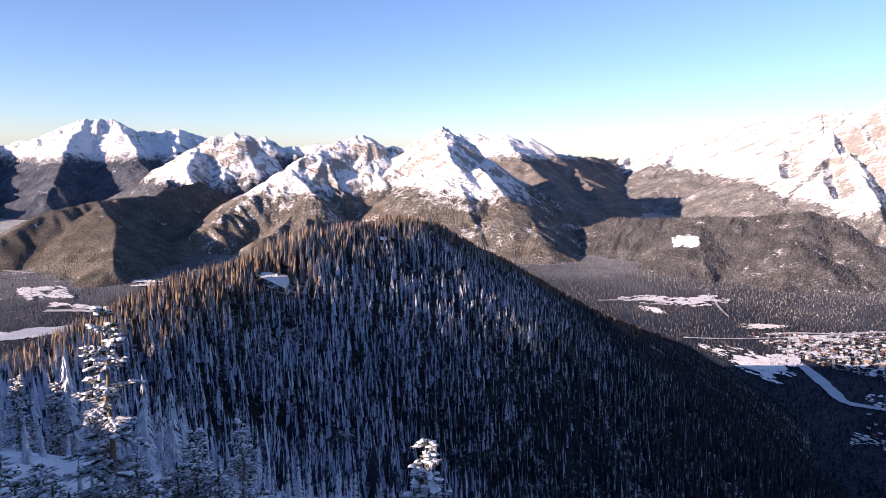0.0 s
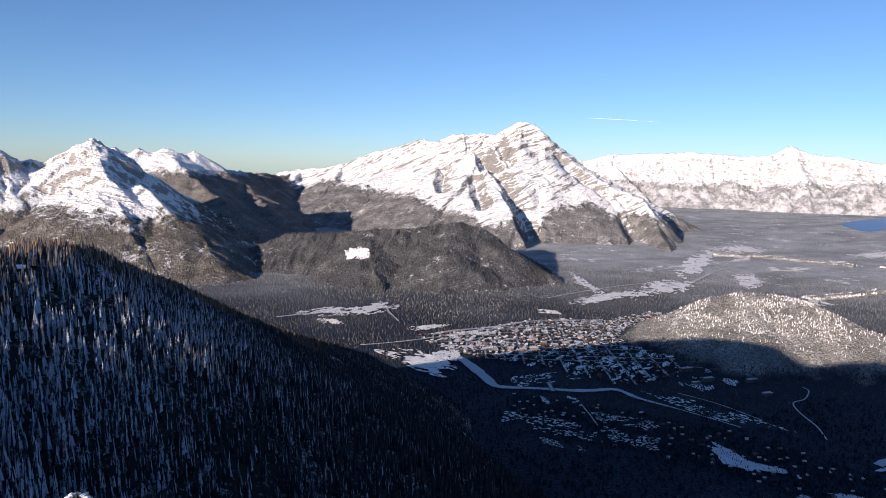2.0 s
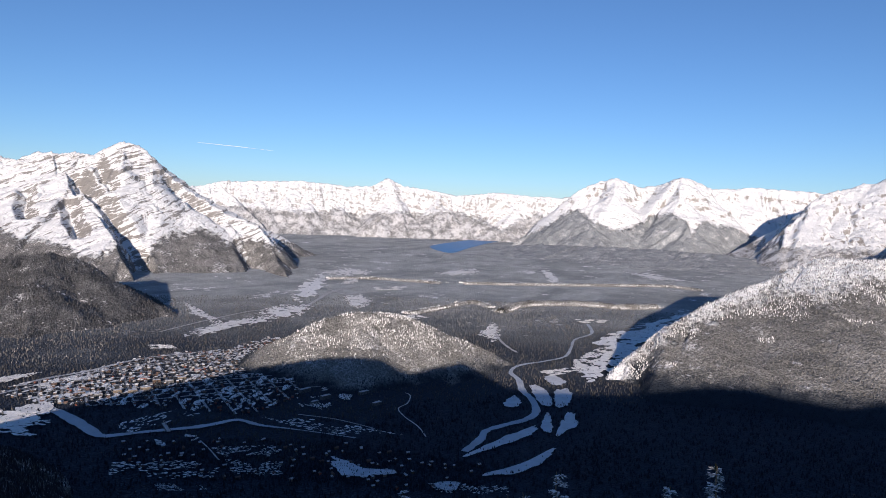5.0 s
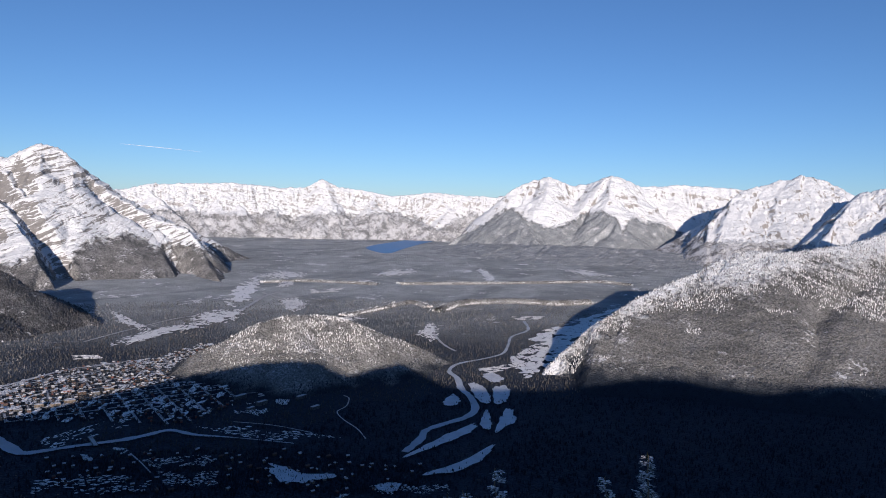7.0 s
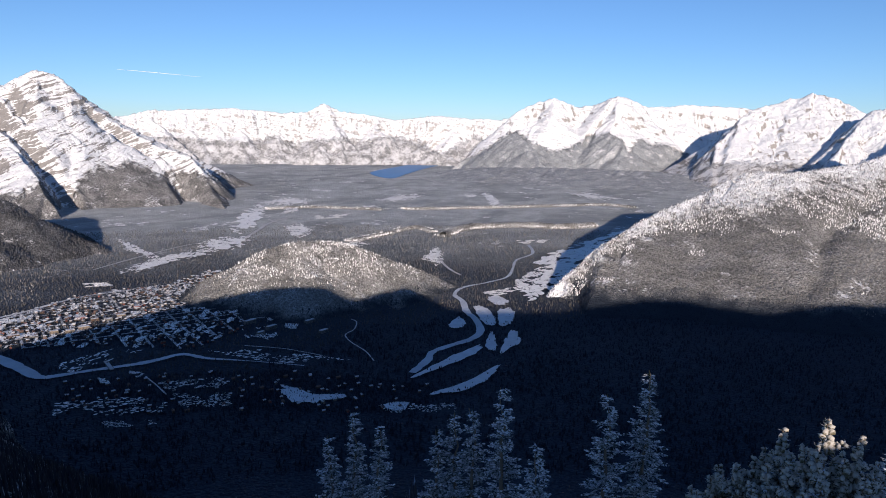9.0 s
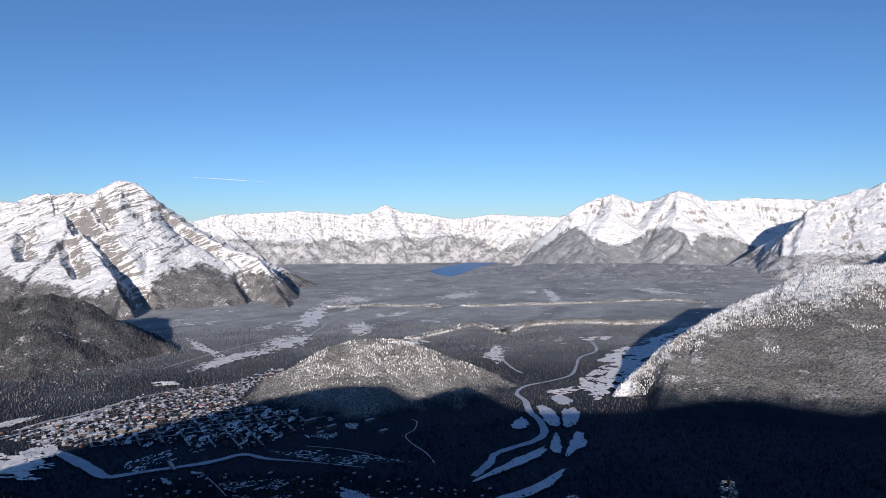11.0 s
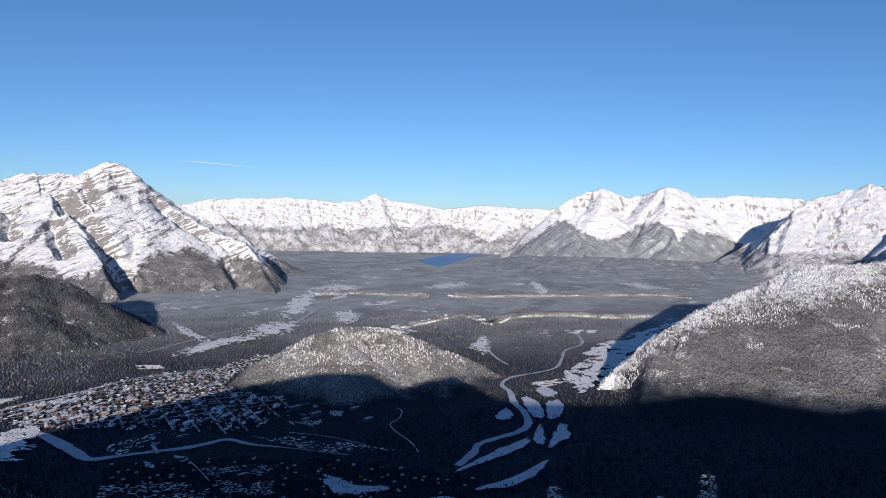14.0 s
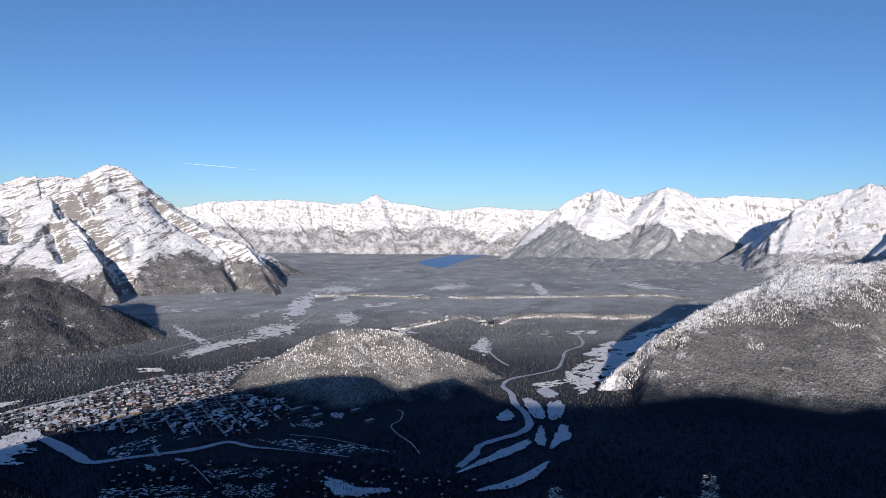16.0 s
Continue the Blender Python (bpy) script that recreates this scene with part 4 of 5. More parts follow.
TRACKS = [
    [(-576, 971, 14.0), (-520, 973, 12.0), (-470, 955, 10.0)],
    [(-840, 1281, 10.0), (-761, 1257, 10.0)],
    [(1157, 598, 6.0), (1096, 553, 5.0), (1059, 520, 5.0), (1034, 492, 5.0)],
    [(2910, 1631, 10.0), (2727, 1441, 9.0), (2559, 1298, 9.0)],
]
ROADS = HIGHWAYS + LANES + TRACKS
for i, l in enumerate(ROADS):
    strip("road", l, M_ROAD, 1.9, "pale snow-packed road through the woods", "road", seed=i)
BANKS = [[(1399, 712, 40.0), (1522, 725, 50.0), (1603, 685, 60.0), (1666, 604, 60.0), (1683, 522, 55.0), (1757, 457, 45.0)], [(1796, 1045, 35.0), (1914, 913, 40.0), (2034, 775, 40.0), (2171, 637, 45.0), (2243, 548, 40.0), (2218, 447, 30.0)],
         [(1219, 851, 30.0), (1345, 843, 30.0), (1484, 839, 30.0), (1438, 759, 26.0)], [(1572, 1387, 30.0), (1680, 1299, 36.0), (1748, 1096, 36.0)]]
for i, l in enumerate(BANKS):
    strip("terrace_bank", [(x, y, w * 0.7) for x, y, w in l], M_BANK, 0.5, "low pale river terrace with frosted trees", "bank", bank=(11.0, 7.0, 7.0, 6.0)[i], seed=i)


# ---------------------------------------------------------------- trees
def cone_tree(rnd, tiers, sides, width):
    """A spire conifer one metre high: ragged tiers of drooping boughs."""
    v, f = [], []
    for k in range(tiers):
        z0 = 0.06 + 0.9 * (k / tiers) ** 0.9
        z1 = min(1.0, z0 + 1.55 / tiers)
        r = width * 0.5 * (1 - z0 * 0.93) * rnd.uniform(0.85, 1.15)
        b = len(v)
        tw = rnd.uniform(0, 6)
        for s in range(sides):
            a = tw + s * math.tau / sides
            q = r * (1.0 if s % 2 else 0.55) * rnd.uniform(0.8, 1.15)
            v.append((q * math.cos(a), q * math.sin(a), z0 - (0.03 if s % 2 else -0.02) + rnd.uniform(-0.015, 0.015)))
        v.append((rnd.uniform(-0.01, 0.01), rnd.uniform(-0.01, 0.01), z1))
        f += [(b + s, b + (s + 1) % sides, b + sides) for s in range(sides)]
    return np.array(v), np.array(f)


def woods(name, spots, mat, label, tiers=4, sides=6, width=0.3, seed=1, parent=None):
    """Many trees as one mesh; spots: x, y, z, height."""
    rnd = random.Random(seed)
    kinds = [cone_tree(rnd, tiers, sides, width * rnd.uniform(0.8, 1.25)) for _ in range(8)]
    rs = np.random.RandomState(seed)
    spots = np.asarray(spots, float)
    V, F, base = [], [], 0
    which = rs.randint(0, 8, len(spots))
    for k, (v, f) in enumerate(kinds):
        s = spots[which == k]
        if not len(s):
            continue
        a = rs.rand(len(s)) * 6.28
        h, c, d = s[:, 3:4], np.cos(a)[:, None], np.sin(a)[:, None]
        fat = rs.uniform(0.8, 1.25, (len(s), 1))
        x = (v[:, 0] * c - v[:, 1] * d) * h * fat + s[:, 0:1]
        y = (v[:, 0] * d + v[:, 1] * c) * h * fat + s[:, 1:2]
        z = v[:, 2] * h + s[:, 2:3]
        V.append(np.stack([x, y, z], -1).reshape(-1, 3))
        F.append((f[None] + (np.arange(len(s)) * len(v))[:, None, None] + base).reshape(-1, 3))
        base += len(s) * len(v)
    ob = mesh_ob(name, np.concatenate(V), np.concatenate(F), mat, False)
    return tagged(ob, label, "forest", kind="stuff")


# the dense wood on the hill and the slope below the lookout
rs = np.random.RandomState(11)
cx, cy = rs.uniform(-75, 190, 110000), rs.uniform(4, 330, 110000)
cr, caz = np.hypot(cx, cy), np.degrees(np.arctan2(cx, cy))
cz = HOME(cx, cy)
cel = np.degrees(np.arctan2(cz + 4, cr))
# trees stand closer on the upper face; two snowy glades stay open on the crest
glade = (np.hypot(cx + 24, cy - 97) < 3.8) | (np.hypot(cx + 11, cy - 118) < 3.6)
dens = np.clip(1.15 - cr / 420, 0.3, 1) * np.clip(0.45 + 1.1 * fbm(cx / 9, cy / 9, 3), 0, 1)
keep = (rs.rand(110000) < dens * 0.78) & ((cr > 34) | ((caz < -15) & (cr > 19) & (rs.rand(110000) < 0.5))) & ~glade & (cz > -135) & (caz > -50) & (caz < 62) & (cel > -38)
keep &= ~((caz < -22) & (cr < 33) & (np.hypot(cx + 15, cy - 17) < 5))
# young frosted trees fill the slope just below the lookout
low = (cr > 8) & (cr < 36) & (caz > -38) & (caz < 20) & (np.hypot(cx + 15, cy - 17) > 5) & (rs.rand(110000) < 0.5)
line = np.array([(a[0] + (b[0] - a[0]) * t, a[1] + (b[1] - a[1]) * t) for a, b in zip(HILL[:7], HILL[1:8]) for t in (0, 0.1, 0.2, 0.3, 0.4, 0.5, 0.6, 0.7, 0.8, 0.9)])
off = np.min(np.hypot(cx[:, None] - line[None, :, 0], cy[:, None] - line[None, :, 1]), 1)
keep |= (off < 7) & (rs.rand(110000) < 0.9) & ~glade & (cy > 55)
young = np.clip(0.5 + 0.075 * (cr - 8), 0.5, 2.2) * rs.uniform(0.7, 1.2, 110000)
low &= np.degrees(np.arctan2(cz + young, cr)) < -20.0 + 0.5 * np.clip(-caz - 14, 0, 8)
keep |= low
tall = rs.uniform(2.6, 4.3, 110000) * np.where(off < 9, 1.1, 1.0) * np.clip(0.75 + 0.5 * fbm(cx / 14 + 9, cy / 14, 2), 0.6, 1.3)
tall = np.where(low, young, tall)
spots = np.stack([cx, cy, cz - 0.15, tall], -1)[keep]
order = np.argsort(np.hypot(spots[:, 0], spots[:, 1]))
near_spots, far_spots = spots[order[:280]], spots[order[280:]]
away = np.hypot(far_spots[:, 0], far_spots[:, 1]) > 105
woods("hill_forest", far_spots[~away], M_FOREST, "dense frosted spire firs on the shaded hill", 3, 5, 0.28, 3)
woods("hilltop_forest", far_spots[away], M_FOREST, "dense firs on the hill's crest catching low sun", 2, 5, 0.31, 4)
# the long back of the hill, running down to the valley
q = np.random.RandomState(12)
bx, by = q.uniform(-20, 330, 60000), q.uniform(150, 720, 60000)
bz = HOME(bx, by)
ok = (bz > -240) & ((by > 330) | (bx > 190)) & (q.rand(60000) < 0.35 + 0.9 * fbm(bx / 12, by / 12, 3))
spots = np.stack([bx, by, bz - 0.2, q.uniform(2.6, 4.6, 60000)], -1)[ok]
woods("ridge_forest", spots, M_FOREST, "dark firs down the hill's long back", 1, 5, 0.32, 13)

M_BARK = plain("fir_bark", (0.11, 0.08, 0.06), size=0.1)


def trunk_mesh(height, r, seed=0, sides=7, rings=6):
    rnd = random.Random(seed)
    v, f = [], []
    for k in range(rings + 1):
        t = k / rings
        ox, oy = rnd.uniform(-0.02, 0.02) * height * t, rnd.uniform(-0.02, 0.02) * height * t
        for s in range(sides):
            a = s * math.tau / sides
            q = r * (1 - 0.9 * t)
            v.append((ox + q * math.cos(a), oy + q * math.sin(a), height * t))
    for k in range(rings):
        for s in range(sides):
            f.append((k * sides + s, k * sides + (s + 1) % sides, (k + 1) * sides + (s + 1) % sides, (k + 1) * sides + s))
    return v, f


def link_part(name, data, parent):
    ob = new(name, data)
    ob.parent = parent
    return ob


rnd = random.Random(5)
firs = []
for k in range(6):
    fir = new("fir_tree")
    tagged(fir, "slender fir white with hoarfrost on a snowy slope", "tree", "firs on the hill")
    v, f = cone_tree(rnd, 14, 13, 0.3)
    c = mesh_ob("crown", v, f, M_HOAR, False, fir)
    v, f = trunk_mesh(0.95, 0.022, k)
    mesh_ob("trunk", v, f, M_BARK, True, fir)
    firs.append(fir)
for i, (x, y, z, h) in enumerate(near_spots):
    m = pose(x, y, z, 0, 0, (i * 67) % 360) @ Matrix.Diagonal((h, h, h, 1))
    if i < 6:
        firs[i].matrix_basis = m
    else:
        src = firs[i % 6]
        got = copy_thing(src, Matrix.Identity(4))
        got.matrix_basis = m


# trees of the valley hills and flats: placed on a relief by chance
def scatter(relief, az0, az1, r0, r1, count, lo, hi, seed, keep_fn=None, floor=True):
    q = np.random.RandomState(seed)
    a, r = np.radians(q.uniform(az0, az1, count)), q.uniform(r0, r1, count)
    x, y = r * np.sin(a), r * np.cos(a)
    z = relief(x, y)
    ok = z > ground_z(x, y) + 1 if floor else z > -1e6
    if keep_fn is not None:
        ok &= keep_fn(x, y, z, q.rand(count))
    return np.stack([x, y, z - 0.3, q.uniform(lo, hi, count)], -1)[ok]


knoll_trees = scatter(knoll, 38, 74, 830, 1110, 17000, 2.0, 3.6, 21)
# lower trees get the spruce colour with the hill's shade in it
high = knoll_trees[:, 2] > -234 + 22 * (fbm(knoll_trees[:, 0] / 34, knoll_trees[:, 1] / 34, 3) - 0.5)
woods("knoll_foot_forest", knoll_trees[~high], M_SHADE_SPRUCE, "spruces round the low hill's foot, darkened to its shade", 1, 5, 0.42, 29)
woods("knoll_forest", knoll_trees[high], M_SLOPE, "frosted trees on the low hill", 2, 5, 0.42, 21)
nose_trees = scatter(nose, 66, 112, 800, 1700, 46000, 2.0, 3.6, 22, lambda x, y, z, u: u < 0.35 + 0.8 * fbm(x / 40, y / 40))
# the massif's low trees are coloured as dark as its shaded foot
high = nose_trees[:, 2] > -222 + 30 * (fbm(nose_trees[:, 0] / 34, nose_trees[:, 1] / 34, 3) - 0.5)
woods("nose_foot_forest", nose_trees[~high], M_SHADE_SPRUCE, "spruces at the massif's foot, darkened to its shade", 1, 5, 0.45, 28)
woods("nose_forest", nose_trees[high], M_SLOPE, "frosted trees on the massif's slopes", 1, 5, 0.45, 22)
woods("shoulder_forest", scatter(nose, 72, 112, 900, 1900, 60000, 2.2, 4.2, 34, lambda x, y, z, u: (z > -150) & (u < 0.9 * fbm(x / 26 + 3, y / 26, 3) - 0.1)), M_THIN,
      "dark firs among the rimed crowns of the massif", 1, 5, 0.42, 34)
woods("dome_forest", scatter(dome, 6, 42, 1250, 1760, 20000, 3.0, 5.0, 23, lambda x, y, z, u: np.hypot(x - 512, y - 1440) > 30), M_THIN, "thin frosted trees on the wooded dome", 1, 4, 0.5, 23)


def clear_of_fields(x, y, z, u):
    """Keeps trees off the snow fields, the rivers and the roads."""
    ok = u < 0.25 + 1.1 * fbm(x / 70, y / 70, 4)
    for poly in FIELDS + [LAKE]:
        b = np.array(poly)
        near = np.nonzero(ok & (x > b[:, 0].min()) & (x < b[:, 0].max()) & (y > b[:, 1].min()) & (y < b[:, 1].max()))[0]
        ok[near] &= ~in_poly(poly, x[near], y[near]) | (u[near] < 0.14)
    for line in RIVERS + ROADS:
        pts = spline(line, 4)
        b = np.array([(p.x, p.y) for p in pts])
        near = np.nonzero(ok & (x > b[:, 0].min() - 20) & (x < b[:, 0].max() + 20) & (y > b[:, 1].min() - 20) & (y < b[:, 1].max() + 20))[0]
        for p in pts:
            ok[near] &= (x[near] - p.x) ** 2 + (y[near] - p.y) ** 2 > (p.z * 0.55 + 1.5) ** 2
    return ok


flats = scatter(lambda x, y: ground_z(x, y), -34, 100, 470, 1750, 110000, 2.6, 4.8, 24, clear_of_fields, False)
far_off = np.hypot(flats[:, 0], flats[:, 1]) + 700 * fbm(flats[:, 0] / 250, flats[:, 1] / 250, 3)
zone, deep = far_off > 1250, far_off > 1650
# trees nearer the lookout take the colour that holds the basin's shade
woods("shade_toned_forest", flats[~zone], M_SHADE_SPRUCE, "spruces with the basin's shade put into their dark colour", 1, 4, 0.5, 25)
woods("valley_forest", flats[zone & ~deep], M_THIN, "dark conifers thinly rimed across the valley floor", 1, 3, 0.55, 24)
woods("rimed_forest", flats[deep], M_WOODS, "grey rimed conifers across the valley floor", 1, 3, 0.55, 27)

q = np.random.RandomState(31)
spots = []
for l in BANKS:
    for p in spline(l, 40):
        for k in range(12):
            x, y = p.x + q.uniform(-0.5, 0.5) * p.z, p.y + q.uniform(-0.5, 0.5) * p.z
            if vnoise(x / 30, y / 30) + 0.5 * vnoise(x / 8, y / 8) > 0.72:
                spots.append((x, y, float(ground_z(x, y)) + 3.5, q.uniform(2.6, 5.0)))
woods("terrace_forest", spots, M_RIME, "white rimed trees along the river terraces", 1, 5, 0.45, 31)
NOSE_EDGE = [(929, 327, -267), (970, 316, -240), (1018, 296, -211), (1078, 264, -176), (1168, 230, -150)]


def rime_band(x, y, z, u):
    """Rime whitens the upper slope and a few ledges below it."""
    a = np.arctan2(x, y)
    edge = np.min([np.hypot(x - p[0], y - p[1]) for p in spline([(q[0], q[1], 0) for q in NOSE_EDGE], 8)], 0)
    top = z > -158 + 85 * (fbm(x / 110, y / 110, 3) - 0.35) + 16 * (u - 0.5)
    shelf = np.sin((z + 22 * fbm(a * 14, a * 0 + 2.0, 3)) * math.tau / 36) > 0.72
    shelf &= (fbm(a * 22 + 4, z / 30, 3) > 0.52) & (z > -212)
    return (top & (u < 1.6 * fbm(x / 22, y / 22, 3) - 0.3)) | (shelf & (u < 0.55)) | ((edge < 62 * fbm(x / 30, y / 30, 3)) & (u < 0.8))


# rimed crowns along the massif's crest and the low hill's top
woods("crest_forest", np.concatenate([scatter(nose, 66, 112, 850, 1800, 140000, 2.2, 4.2, 32, rime_band),
                                      scatter(knoll, 38, 74, 850, 1110, 40000, 2.0, 4.0, 33, lambda x, y, z, u: (z > -226 + 62 * u) & (vnoise(x / 12, y / 12) > 0.42))]),
      M_RIME, "white rimed trees on the upper slopes", 1, 5, 0.42, 32)


def draped(name, outline, relief, mat, label, category, lift=1.6, rag=0.5):
    """A ragged snow patch that follows a hillside."""
    c = np.mean(np.array(outline, float), 0)
    ring = [Vector(q) for q in outline]
    pts = spline([(*q, 0) for q in ring] + [(*ring[0], 0)], 8)[:-1]
    V, F = [], []
    for s in (0.0, 0.35, 0.7, 1.0):
        for p in pts:
            w = s * (1 + rag * (float(vnoise(np.array(p.x / 5), np.array(p.y / 5))) - 0.5))
            V.append((c[0] + (p.x - c[0]) * w, c[1] + (p.y - c[1]) * w))
    V = np.array(V)
    V = np.column_stack([V, relief(V[:, 0], V[:, 1]) + lift])
    n = len(pts)
    for r in range(3):
        F += [(r * n + k, r * n + (k + 1) % n, (r + 1) * n + (k + 1) % n, (r + 1) * n + k) for k in range(n)]
    F = [f[::-1] for f in F]
    return tagged(mesh_ob(name, V, F, mat), label, category, kind="structure")


CLEARING = [(495, 1478), (512, 1484), (537, 1451), (528, 1401), (511, 1393), (491, 1426)]
draped("snow_clearing", CLEARING, dome, M_SNOW, "bright snowy clearing on the wooded dome", "snow field", 0.9, 0.45)

for x, y, r in ((-24.5, 100, 2.0), (-12, 121, 1.8), (-22, 107, 1.2)):
    draped("snow_glade", [(x + r * math.cos(a) * (1.5 if k % 2 else 1.0), y + r * math.sin(a)) for k, a in enumerate((0, 1, 2, 3.1, 4.2, 5.3))], HOME, M_SNOW,
           "small snowy glade on the hill's crest", "snow field", 0.12, 1.2)


# ---------------------------------------------------------------- town
M_WALLS = [plain("brown_wall", (0.10, 0.065, 0.045), size=2), plain("grey_wall", (0.14, 0.135, 0.13), size=2), plain("tan_wall", (0.2, 0.16, 0.12), size=2),
           plain("red_wall", (0.22, 0.07, 0.05), size=2)]
M_ROOF = mat_snow("snowy_roof", (0.54, 0.55, 0.58), 0.8)
M_BARE_ROOF = plain("bare_roof", (0.15, 0.10, 0.085), size=1.5)
M_GLASS = plain("dark_pane", (0.03, 0.035, 0.045), 0.15, 0.5, 0.1)


def box(v, f, x0, x1, y0, y1, z0, z1):
    b = len(v)
    v += [(x0, y0, z0), (x1, y0, z0), (x1, y1, z0), (x0, y1, z0), (x0, y0, z1), (x1, y0, z1), (x1, y1, z1), (x0, y1, z1)]
    f += [(b, b + 3, b + 2, b + 1), (b + 4, b + 5, b + 6, b + 7), (b, b + 1, b + 5, b + 4), (b + 1, b + 2, b + 6, b + 5), (b + 2, b + 3, b + 7, b + 6), (b + 3, b, b + 4, b + 7)]


def house(w, d, h, wall, roof, label):
    """A gabled house with eaves, standing on its empty at the base."""
    top = new("house")
    tagged(top, label, "house", "houses of the town")
    v, f = [], []
    box(v, f, -w / 2, w / 2, -d / 2, d / 2, -0.6, h)
    mesh_ob("wall", v, f, wall, False, top)
    g, o, t = h + 0.38 * d, 0.25, 0.16
    v = [(-w / 2 - o, -d / 2 - o, h - 0.1), (w / 2 + o, -d / 2 - o, h - 0.1), (w / 2 + o, 0, g), (-w / 2 - o, 0, g), (w / 2 + o, d / 2 + o, h - 0.1), (-w / 2 - o, d / 2 + o, h - 0.1)]
    v += [(x, y, z + t) for x, y, z in v]
    f = [(6, 7, 8, 9), (9, 8, 10, 11), (0, 1, 7, 6), (4, 5, 11, 10), (1, 2, 8, 7), (2, 4, 10, 8), (3, 0, 6, 9), (5, 3, 9, 11), (3, 2, 1, 0), (5, 4, 2, 3)]
    mesh_ob("roof", v, f, roof, False, top)
    v, f = [], []
    box(v, f, w * 0.2, w * 0.2 + 0.35, d * 0.12, d * 0.12 + 0.35, h, g + 0.45)
    mesh_ob("chimney", v, f, M_WALLS[1], False, top)
    return top


v, f = [], []
box(v, f, -0.35, 0.35, -0.03, 0.03, -0.3, 0.3)
PANE = bpy.data.meshes.new("window")
PANE.from_pydata(v, [], f)
PANE.materials.append(M_GLASS)


def block(w, d, h, wall, label, category="building"):
    """A flat-roofed building with a parapet, a snow-covered roof and rows of windows."""
    top = new("building")
    tagged(top, label, category, "larger buildings of the town")
    v, f = [], []
    box(v, f, -w / 2, w / 2, -d / 2, d / 2, -0.6, h)
    mesh_ob("wall", v, f, wall, False, top)
    v, f = [], []
    box(v, f, -w / 2 + 0.2, w / 2 - 0.2, -d / 2 + 0.2, d / 2 - 0.2, h, h + 0.25)
    mesh_ob("roof", v, f, M_ROOF, False, top)
    for s in range(max(1, int(h // 1.1))):
        for k in range(int(w // 1.5)):
            x = -w / 2 + 0.7 + k * 1.5
            for y in (-d / 2 - 0.03, d / 2 + 0.03):
                pane = link_part("window", PANE, top)
                pane.location = (x, y, 0.65 + s * 1.1)
    return top


def inside(poly, x, y):
    hit = False
    for (x0, y0), (x1, y1) in zip(poly, poly[1:] + poly[:1]):
        if (y0 > y) != (y1 > y) and x < (x1 - x0) * (y - y0) / (y1 - y0) + x0:
            hit = not hit
    return hit


gx, gy = np.meshgrid(np.arange(300, 1300, 8.0), np.arange(200, 1100, 8.0), indexing="ij")
KNOLL_MASK = knoll(gx, gy) < ground_z(gx, gy) + 1


def off_knoll(x, y):
    """True where the flat ground is not covered by the low hill."""
    i, j = int((x - 300) / 8), int((y - 200) / 8)
    return bool(KNOLL_MASK[i, j]) if 0 <= i < KNOLL_MASK.shape[0] and 0 <= j < KNOLL_MASK.shape[1] else True


TOWN = [(413, 797), (440, 734), (486, 679), (525, 577), (622, 585), (694, 674), (681, 725), (844, 819), (857, 886), (745, 857), (678, 891), (615, 910), (518, 875), (459, 885), (396, 885)]
SUBURB = [(397, 612), (427, 575), (465, 529), (494, 493), (533, 420), (549, 351), (558, 294), (503, 270), (468, 322), (446, 376), (414, 433), (373, 478), (355, 549)]
rnd = random.Random(9)
STREET = math.atan2([(448, 607), (533, 766)][1][0] - [(448, 607), (533, 766)][0][0], [(448, 607), (533, 766)][1][1] - [(448, 607), (533, 766)][0][1])
sx, sy = math.sin(STREET), math.cos(STREET)
M_HOUSES = [
    house(2.8, 2.0, 1.2, M_WALLS[0], M_ROOF, "small brown house with a snow-covered gable roof"), house(2.3, 1.9, 1.1, M_WALLS[1], M_ROOF, "small grey house with a snow-covered gable roof"),
    house(3.3, 2.2, 1.6, M_WALLS[2], M_ROOF, "tan two-storey house with a snow-covered roof"), house(2.6, 2.1, 1.2, M_WALLS[3], M_BARE_ROOF, "red house with a bare dark roof"),
    house(4.2, 2.1, 1.4, M_WALLS[0], M_BARE_ROOF, "long brown house with a bare dark roof")]
spots = []
for poly, gap, row, share in ((TOWN, 6.0, 10.0, 0.5), (SUBURB, 8.5, 13.0, 0.4)):
    xs, ys = [p[0] for p in poly], [p[1] for p in poly]
    ox, oy = sum(xs) / len(xs), sum(ys) / len(ys)
    for i in range(-90, 91):
        for j in range(-60, 61):
            u, w = i * gap + rnd.uniform(-3.6, 3.6), j * row + rnd.choice((-2.6, 2.6)) + rnd.uniform(-3.2, 3.2)
            x, y = ox + sx * w + sy * u, oy + sy * w - sx * u
            if inside(poly, x, y) and rnd.random() < share:
                z = float(ground_z(x, y))
                if off_knoll(x, y):
                    spots.append((x, y, z + 0.6, rnd.choice((0, 0, 90)) - math.degrees(STREET) + rnd.uniform(-14, 14), rnd.choice((0, 0, 1, 2, 3, 4, 3, 4))))
rnd.shuffle(spots)
for i, (x, y, z, a, k) in enumerate(spots[:330]):
    copy_thing(M_HOUSES[k], pose(x, y, z, 0, 0, a))
for k, h in enumerate(M_HOUSES):
    x, y, z, a, _ = spots[330 + k]
    h.matrix_basis = pose(x, y, z, 0, 0, a)
